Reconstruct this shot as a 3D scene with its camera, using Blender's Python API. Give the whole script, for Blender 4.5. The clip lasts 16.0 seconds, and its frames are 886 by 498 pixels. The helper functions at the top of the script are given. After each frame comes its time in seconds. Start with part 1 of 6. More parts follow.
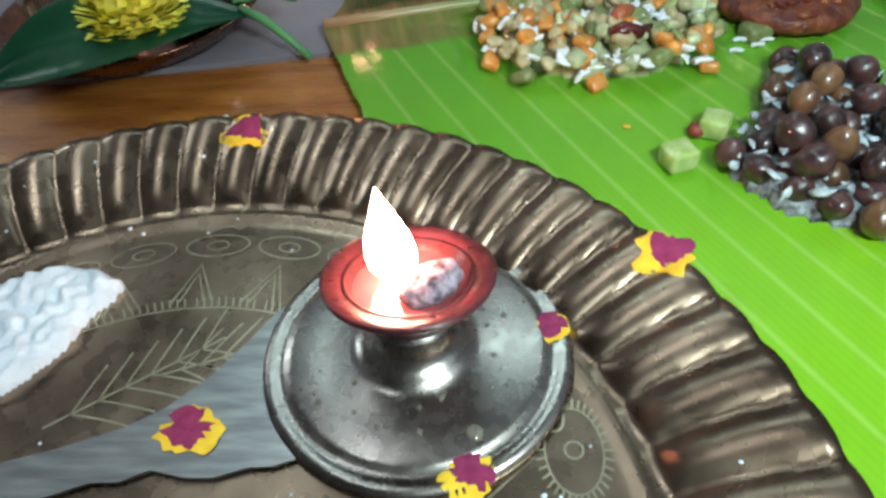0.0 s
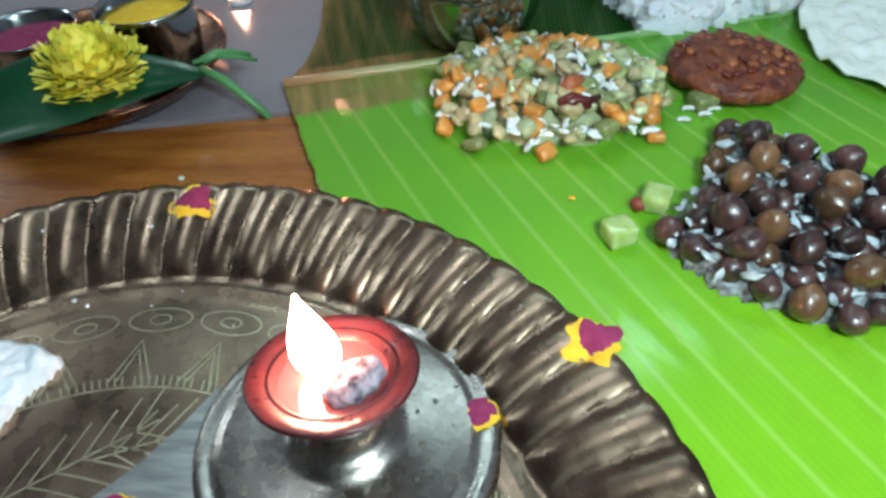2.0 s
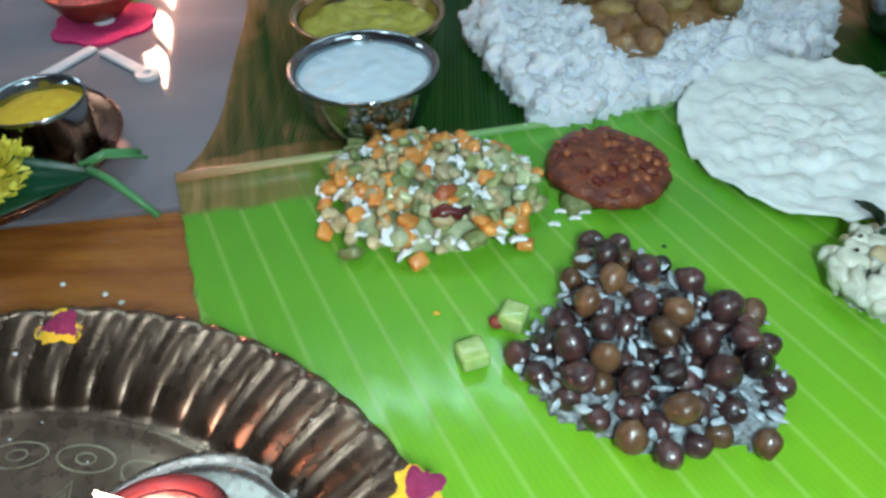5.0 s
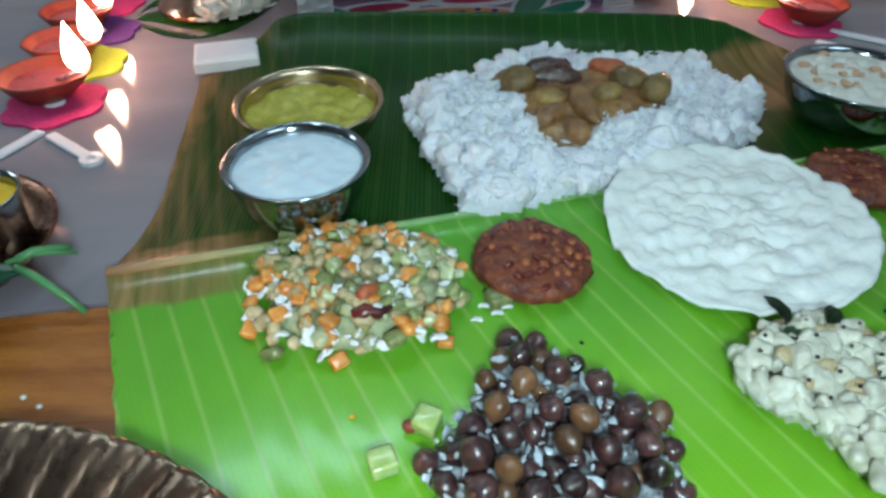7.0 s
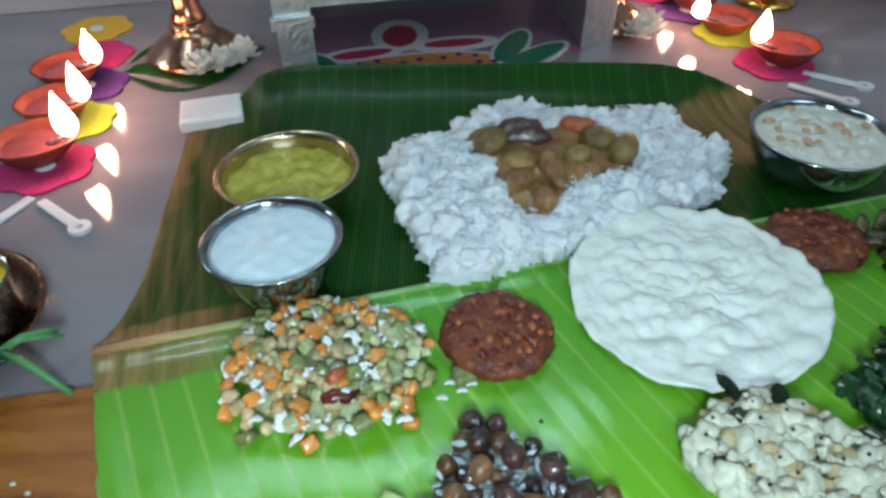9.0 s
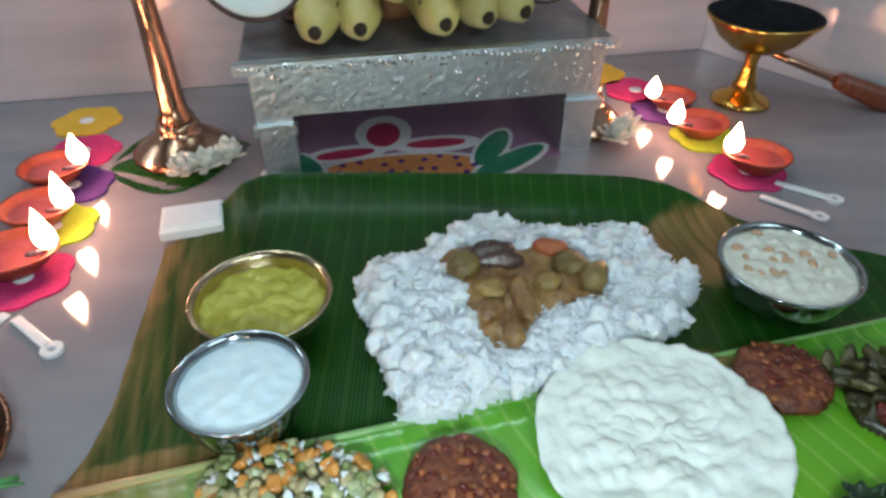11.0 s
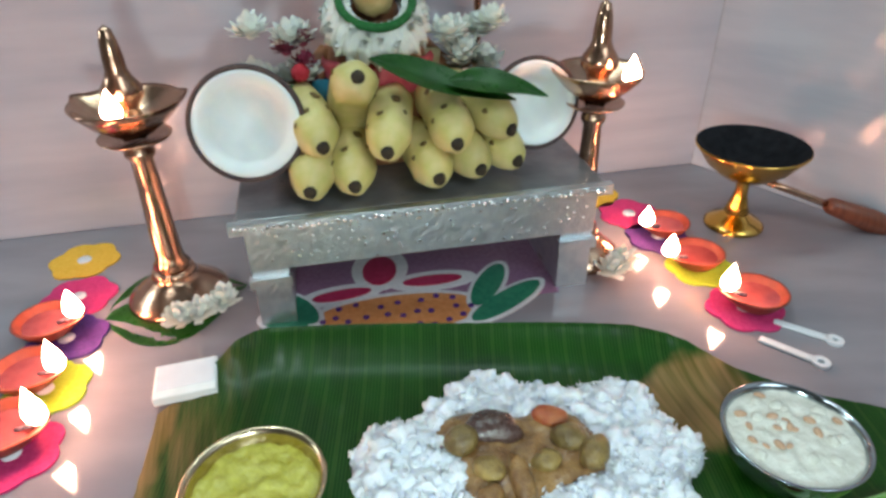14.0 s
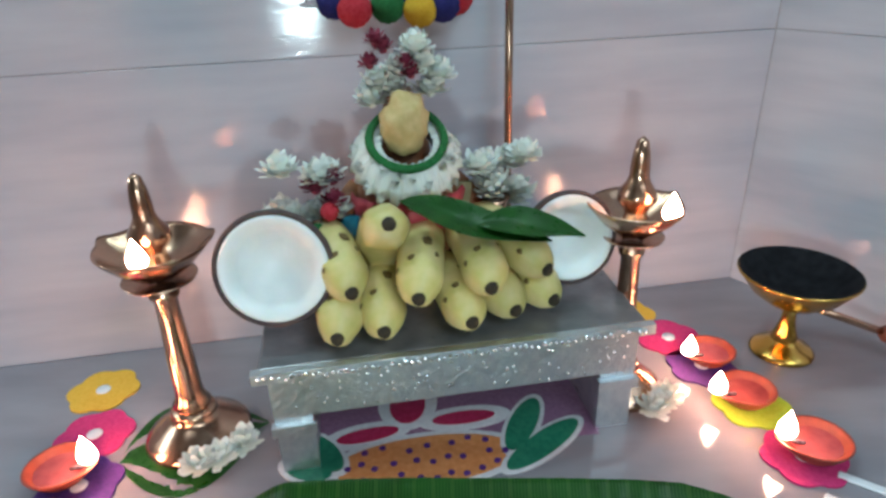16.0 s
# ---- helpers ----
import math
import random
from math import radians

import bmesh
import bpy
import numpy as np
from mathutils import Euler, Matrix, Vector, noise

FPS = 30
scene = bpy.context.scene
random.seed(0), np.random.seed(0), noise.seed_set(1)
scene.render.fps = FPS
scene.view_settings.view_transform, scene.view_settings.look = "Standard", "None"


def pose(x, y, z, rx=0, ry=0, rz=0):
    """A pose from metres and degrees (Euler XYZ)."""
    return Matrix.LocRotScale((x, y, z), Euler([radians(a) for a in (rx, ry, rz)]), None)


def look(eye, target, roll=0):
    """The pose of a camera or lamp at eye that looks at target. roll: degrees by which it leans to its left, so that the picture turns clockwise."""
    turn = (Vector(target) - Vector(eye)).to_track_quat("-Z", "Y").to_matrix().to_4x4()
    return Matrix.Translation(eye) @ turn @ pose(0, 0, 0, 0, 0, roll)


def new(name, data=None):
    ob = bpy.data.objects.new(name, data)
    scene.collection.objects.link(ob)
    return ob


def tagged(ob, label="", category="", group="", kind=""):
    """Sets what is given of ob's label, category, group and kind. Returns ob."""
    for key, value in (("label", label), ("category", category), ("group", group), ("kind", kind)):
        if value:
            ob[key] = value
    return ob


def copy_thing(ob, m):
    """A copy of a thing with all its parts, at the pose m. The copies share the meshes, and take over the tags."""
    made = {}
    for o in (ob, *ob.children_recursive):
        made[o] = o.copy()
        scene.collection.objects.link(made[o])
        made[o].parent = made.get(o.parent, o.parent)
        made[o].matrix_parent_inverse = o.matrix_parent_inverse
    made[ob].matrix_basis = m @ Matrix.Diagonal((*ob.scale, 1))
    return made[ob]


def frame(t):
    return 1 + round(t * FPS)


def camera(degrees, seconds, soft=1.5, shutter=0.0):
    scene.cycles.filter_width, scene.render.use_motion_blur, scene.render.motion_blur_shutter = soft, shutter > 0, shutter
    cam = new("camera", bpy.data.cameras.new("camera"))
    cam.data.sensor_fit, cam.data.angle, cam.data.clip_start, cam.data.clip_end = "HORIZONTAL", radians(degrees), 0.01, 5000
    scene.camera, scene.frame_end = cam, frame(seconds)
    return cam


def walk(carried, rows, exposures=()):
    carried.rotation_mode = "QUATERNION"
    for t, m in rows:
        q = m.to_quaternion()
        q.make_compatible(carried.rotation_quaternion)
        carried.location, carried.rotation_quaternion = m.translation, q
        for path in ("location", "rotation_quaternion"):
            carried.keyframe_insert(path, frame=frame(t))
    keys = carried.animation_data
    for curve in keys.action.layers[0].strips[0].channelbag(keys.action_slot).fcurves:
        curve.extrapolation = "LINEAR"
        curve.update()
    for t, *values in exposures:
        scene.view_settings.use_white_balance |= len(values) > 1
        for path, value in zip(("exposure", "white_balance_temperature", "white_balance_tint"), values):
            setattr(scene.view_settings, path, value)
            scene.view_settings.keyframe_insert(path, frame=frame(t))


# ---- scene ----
cam = camera(69.5, 16.0, soft=2.9)
PATH = [
    (0, (0.06, 0.035, 0.152), (-0.078, 1.416, -1.288), -5.0),
    (0.5, (0.064, 0.038, 0.155), (-0.074, 1.439, -1.266), -4.7),
    (1, (0.067, 0.043, 0.16), (-0.047, 1.452, -1.255), -3.7),
    (1.5, (0.071, 0.045, 0.163), (-0.032, 1.466, -1.24), -3.4),
    (2, (0.076, 0.047, 0.167), (-0.026, 1.47, -1.235), -3.3),
    (2.5, (0.08, 0.049, 0.17), (-0.016, 1.474, -1.23), -3.1),
    (3, (0.085, 0.052, 0.176), (0.0, 1.477, -1.225), -3.0),
    (3.5, (0.093, 0.057, 0.184), (0.024, 1.479, -1.221), -2.5),
    (4, (0.103, 0.061, 0.189), (0.056, 1.479, -1.22), -2.0),
    (4.2, (0.106, 0.063, 0.193), (0.062, 1.47, -1.228), -1.7),
    (6.3, (0.139, 0.081, 0.218), (0.171, 1.585, -1.1), -0.3),
    (6.5, (0.142, 0.081, 0.22), (0.171, 1.594, -1.088), -0.4),
    (7, (0.147, 0.085, 0.229), (0.186, 1.598, -1.08), 0.1),
    (7.5, (0.154, 0.089, 0.238), (0.194, 1.598, -1.074), -0.3),
    (8, (0.158, 0.091, 0.246), (0.197, 1.599, -1.067), -0.5),
    (8.5, (0.161, 0.095, 0.258), (0.201, 1.592, -1.069), -0.4),
    (9, (0.167, 0.101, 0.271), (0.192, 1.606, -1.045), -1.1),
    (9.5, (0.171, 0.111, 0.286), (0.206, 1.62, -1.026), -0.7),
    (9.7, (0.172, 0.115, 0.292), (0.217, 1.632, -1.01), -0.2),
    (11.8, (0.189, 0.143, 0.333), (0.231, 1.757, -0.848), -0.0),
    (12, (0.188, 0.145, 0.337), (0.233, 1.764, -0.835), 0.0),
    (12.5, (0.188, 0.153, 0.35), (0.234, 1.788, -0.801), -0.5),
    (13, (0.189, 0.162, 0.362), (0.226, 1.809, -0.772), -1.0),
    (13.5, (0.189, 0.172, 0.374), (0.229, 1.838, -0.731), -1.0),
    (14, (0.19, 0.183, 0.383), (0.235, 1.873, -0.686), -1.1),
    (14.5, (0.188, 0.194, 0.395), (0.213, 1.92, -0.616), -1.9),
    (15, (0.188, 0.208, 0.408), (0.178, 1.959, -0.559), -2.7),
    (15.5, (0.186, 0.224, 0.418), (0.175, 1.996, -0.507), -2.2),
    (16, (0.183, 0.237, 0.426), (0.168, 2.033, -0.454), -2.1),
]
walk(cam, [(t, look(eye, target, roll)) for t, eye, target, roll in PATH],
     exposures=[(0, -0.26, 6800, 12), (1, -0.14, 6900, 12), (2, -0.20, 6600, 10), (4, -0.30, 6350, 10), (6.5, -0.26, 6350, 10), (9.5, -0.24, 6450, 10), (12, 0.22, 7000, 13), (14, 0.48, 7000, 13), (16, 0.48, 6500, 10)])

# ---- world and lamps ----
world = bpy.data.worlds.new("night")
scene.world = world
world.use_nodes = True
world.node_tree.nodes["Background"].inputs[0].default_value = (0.55, 0.65, 0.9, 1)
world.node_tree.nodes["Background"].inputs[1].default_value = 0.02


def area_lamp(name, eye, target, sx, sy, power, colour):
    d = bpy.data.lights.new(name, "AREA")
    d.shape, d.size, d.size_y, d.energy, d.color = "RECTANGLE", sx, sy, power, colour
    ob = new(name, d)
    ob.matrix_world = look(eye, target)
    return ob


area_lamp("torch", (0.17, -0.01, 0.27), (0.19, 0.20, 0), 0.06, 0.06, 1.85, (0.70, 0.95, 1.0))
area_lamp("room_light", (1.15, -0.75, 1.7), (0.1, 0.65, 0.1), 0.9, 0.9, 12.0, (0.66, 0.88, 1.0))
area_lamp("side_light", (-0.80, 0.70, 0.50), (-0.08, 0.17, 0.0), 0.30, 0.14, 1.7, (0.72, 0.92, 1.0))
area_lamp("wall_tube", (0.02, 0.834, 1.0), (0.10, 0.25, 0.0), 0.95, 0.06, 2.4, (0.62, 0.94, 1.0))

area_lamp("ceiling_light", (-0.72, 0.42, 2.55), (-0.1, 0.2, 0.0), 0.9, 0.14, 8.0, (0.74, 0.92, 1.0))

# ---- materials ----


def mat(name, c1, c2=None, rough=0.5, metal=0.0, scale=60.0, bump=0.0, bscale=None, rnd=0.0, coat=0.0, sub=0.0, spec=0.5, stretch=(1, 1, 1), detail=5.0, mid=(0.35, 0.68), rvar=0.1, trans=0.0):
    m = bpy.data.materials.new(name)
    m.use_nodes = True
    nt = m.node_tree
    b = nt.nodes["Principled BSDF"]
    c2 = c2 or tuple(0.7 * v for v in c1)
    tc = nt.nodes.new("ShaderNodeTexCoord")
    mp = nt.nodes.new("ShaderNodeMapping")
    mp.inputs["Scale"].default_value = stretch
    nt.links.new(tc.outputs["Object"], mp.inputs[0])
    n = nt.nodes.new("ShaderNodeTexNoise")
    n.inputs["Scale"].default_value, n.inputs["Detail"].default_value = scale, detail
    nt.links.new(mp.outputs[0], n.inputs["Vector"])
    r = nt.nodes.new("ShaderNodeValToRGB")
    r.color_ramp.elements[0].position, r.color_ramp.elements[1].position = mid
    r.color_ramp.elements[0].color, r.color_ramp.elements[1].color = (*c1, 1), (*c2, 1)
    nt.links.new(n.outputs["Fac"], r.inputs[0])
    out = r.outputs[0]
    if rnd:
        oi = nt.nodes.new("ShaderNodeObjectInfo")
        hs = nt.nodes.new("ShaderNodeHueSaturation")
        mr = nt.nodes.new("ShaderNodeMapRange")
        mr.inputs["To Min"].default_value, mr.inputs["To Max"].default_value = 1 - rnd, 1 + rnd
        nt.links.new(oi.outputs["Random"], mr.inputs["Value"])
        nt.links.new(mr.outputs[0], hs.inputs["Value"])
        nt.links.new(out, hs.inputs["Color"])
        out = hs.outputs[0]
    nt.links.new(out, b.inputs["Base Color"])
    n2 = nt.nodes.new("ShaderNodeTexNoise")
    n2.inputs["Scale"].default_value, n2.inputs["Detail"].default_value = bscale or scale * 4, 4
    nt.links.new(mp.outputs[0], n2.inputs["Vector"])
    rr = nt.nodes.new("ShaderNodeMapRange")
    rr.inputs["To Min"].default_value, rr.inputs["To Max"].default_value = max(0.02, rough - rvar), min(1, rough + rvar)
    nt.links.new(n2.outputs["Fac"], rr.inputs["Value"])
    nt.links.new(rr.outputs[0], b.inputs["Roughness"])
    if bump:
        bp = nt.nodes.new("ShaderNodeBump")
        bp.inputs["Strength"].default_value, bp.inputs["Distance"].default_value = 1.0, bump
        nt.links.new(n2.outputs["Fac"], bp.inputs["Height"])
        nt.links.new(bp.outputs[0], b.inputs["Normal"])
    b.inputs["Metallic"].default_value = metal
    b.inputs["Specular IOR Level"].default_value = spec
    b.inputs["Coat Weight"].default_value = coat
    b.inputs["Coat Roughness"].default_value = 0.08
    b.inputs["Transmission Weight"].default_value = trans
    if sub:
        b.inputs["Subsurface Weight"].default_value = sub
        b.inputs["Subsurface Scale"].default_value = 0.006
        b.inputs["Subsurface Radius"].default_value = (1, 0.7, 0.4)
    return m


def node_math(nt, op, a, b=None):
    n = nt.nodes.new("ShaderNodeMath")
    n.operation = op
    for k, v in enumerate((a, b)):
        if v is None:
            continue
        if isinstance(v, (int, float)):
            n.inputs[k].default_value = v
        else:
            nt.links.new(v, n.inputs[k])
    return n.outputs[0]


def node_mix(nt, fac, a, b):
    n = nt.nodes.new("ShaderNodeMix")
    n.data_type = "RGBA"
    nt.links.new(fac, n.inputs[0])
    for k, v in ((6, a), (7, b)):
        if isinstance(v, tuple):
            n.inputs[k].default_value = (*v, 1)
        else:
            nt.links.new(v, n.inputs[k])
    return n.outputs[2]


def glow(name, colour, strength):
    m = bpy.data.materials.new(name)
    m.use_nodes = True
    b = m.node_tree.nodes["Principled BSDF"]
    b.inputs["Base Color"].default_value = (0, 0, 0, 1)
    b.inputs["Emission Color"].default_value = (*colour, 1)
    b.inputs["Emission Strength"].default_value = strength
    return m


def leaf_material():
    """Banana leaf: x along the midrib, y across it."""
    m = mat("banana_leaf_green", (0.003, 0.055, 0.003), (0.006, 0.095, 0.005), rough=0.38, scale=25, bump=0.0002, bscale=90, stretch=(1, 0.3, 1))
    nt = m.node_tree
    b = nt.nodes["Principled BSDF"]
    old = b.inputs["Base Color"].links[0].from_socket
    tc = nt.nodes.new("ShaderNodeTexCoord")
    sp = nt.nodes.new("ShaderNodeSeparateXYZ")
    nt.links.new(tc.outputs["Object"], sp.inputs[0])
    x, y = sp.outputs[0], sp.outputs[1]
    # near half (y < 0) lime with full coat, far half very dark green
    near_half = node_math(nt, "LESS_THAN", y, 0.0)
    nz = nt.nodes.new("ShaderNodeTexNoise")
    nz.inputs["Scale"].default_value = 14
    nt.links.new(tc.outputs["Object"], nz.inputs["Vector"])
    # lime turns yellower and brighter towards the front edge
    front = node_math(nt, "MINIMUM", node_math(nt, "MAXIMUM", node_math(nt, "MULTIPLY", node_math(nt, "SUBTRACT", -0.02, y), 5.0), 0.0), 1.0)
    yellowness = node_math(nt, "ADD", node_math(nt, "MULTIPLY", nz.outputs["Fac"], 0.45), node_math(nt, "MULTIPLY", front, 0.55))
    lime = node_mix(nt, yellowness, (0.13, 0.56, 0.055), (0.42, 0.78, 0.015))
    col = node_mix(nt, near_half, old, lime)
    # side veins slant away from the midrib
    sl = node_math(nt, "MULTIPLY", node_math(nt, "ABSOLUTE", y), 0.25)
    ph = node_math(nt, "MULTIPLY", node_math(nt, "SUBTRACT", x, sl), 62.0)
    tri = node_math(nt, "ABSOLUTE", node_math(nt, "SUBTRACT", node_math(nt, "FRACT", ph), 0.5))
    vein = node_math(nt, "MULTIPLY", node_math(nt, "SUBTRACT", 1.0, node_math(nt, "MINIMUM", node_math(nt, "DIVIDE", tri, 0.11), 1.0)), node_math(nt, "ADD", node_math(nt, "MULTIPLY", near_half, 0.9), 0.10))
    fine = node_math(nt, "ABSOLUTE", node_math(nt, "SUBTRACT", node_math(nt, "FRACT", node_math(nt, "MULTIPLY", ph, 6.0)), 0.5))
    col = node_mix(nt, node_math(nt, "MULTIPLY", node_math(nt, "LESS_THAN", fine, 0.2), 0.12), col, (0.22, 0.48, 0.10))
    col = node_mix(nt, node_math(nt, "MULTIPLY", vein, 0.55), col, (0.62, 0.84, 0.22))
    # dry, golden streaks: the torn end, beside the midrib (with warm flame reflection painted in), and by the tip
    w = nt.nodes.new("ShaderNodeTexNoise")
    w.inputs["Scale"].default_value = 38
    nt.links.new(tc.outputs["Object"], w.inputs["Vector"])
    mp = nt.nodes.new("ShaderNodeMapping")
    mp.inputs["Scale"].default_value = (150, 9, 1)
    nt.links.new(tc.outputs["Object"], mp.inputs[0])
    st = nt.nodes.new("ShaderNodeTexNoise")
    st.inputs["Scale"].default_value = 1.0
    nt.links.new(mp.outputs[0], st.inputs["Vector"])
    streak = node_math(nt, "MULTIPLY", node_math(nt, "SUBTRACT", st.outputs["Fac"], 0.32), 2.6)
    wob = node_math(nt, "SUBTRACT", w.outputs["Fac"], 0.5)

    def fade(value, start, end):
        n = nt.nodes.new("ShaderNodeMapRange")
        n.interpolation_type = "SMOOTHSTEP"
        nt.links.new(value, n.inputs["Value"])
        for k, v in ((1, start), (2, end), (3, 1.0), (4, 0.0)):
            n.inputs[k].default_value = v
        return n.outputs[0]

    def blot(cx, cy, ra, rb):
        dx = node_math(nt, "DIVIDE", node_math(nt, "SUBTRACT", x, cx), ra)
        dy = node_math(nt, "DIVIDE", node_math(nt, "SUBTRACT", y, cy), rb)
        d = node_math(nt, "ADD", node_math(nt, "MULTIPLY", dx, dx), node_math(nt, "MULTIPLY", dy, dy))
        return fade(node_math(nt, "ADD", d, node_math(nt, "MULTIPLY", wob, 0.9)), 0.6, 1.25)

    xe = node_math(nt, "ADD", node_math(nt, "SUBTRACT", x, node_math(nt, "MULTIPLY", y, 0.2)), node_math(nt, "MULTIPLY", wob, 0.02))
    up = node_math(nt, "GREATER_THAN", y, 0.0)
    rim = node_math(nt, "MULTIPLY", fade(xe, 0.004, 0.020), up)
    wide = node_math(nt, "MULTIPLY", node_math(nt, "MULTIPLY", fade(xe, 0.01, 0.085), up), node_math(nt, "MULTIPLY", streak, 0.55))
    band = node_math(nt, "MULTIPLY", fade(node_math(nt, "ABSOLUTE", node_math(nt, "ADD", y, node_math(nt, "ADD", 0.004, node_math(nt, "MULTIPLY", wob, 0.012)))), 0.019, 0.026), fade(node_math(nt, "ADD", x, node_math(nt, "MULTIPLY", wob, 0.06)), 0.03, 0.125))
    dry = node_math(nt, "MAXIMUM", node_math(nt, "MAXIMUM", rim, wide), node_math(nt, "MAXIMUM", band, node_math(nt, "MAXIMUM", blot(0.462, 0.108, 0.048, 0.046), blot(0.386, -0.012, 0.034, 0.016))))
    # the peach end of this dry gold also paints in the flames' reflection
    gold = node_mix(nt, streak, (0.24, 0.17, 0.04), (0.66, 0.36, 0.17))
    col = node_mix(nt, node_math(nt, "MULTIPLY", node_math(nt, "MINIMUM", node_math(nt, "MAXIMUM", dry, 0.0), 1.0), 0.85), col, gold)
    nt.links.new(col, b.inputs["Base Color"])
    nt.links.new(node_math(nt, "ADD", node_math(nt, "MULTIPLY", near_half, 0.9), 0.1), b.inputs["Coat Weight"])
    b.inputs["Specular IOR Level"].default_value = 0.35
    b.inputs["Coat Roughness"].default_value = 0.13
    b.inputs["Coat IOR"].default_value = 1.65
    return m


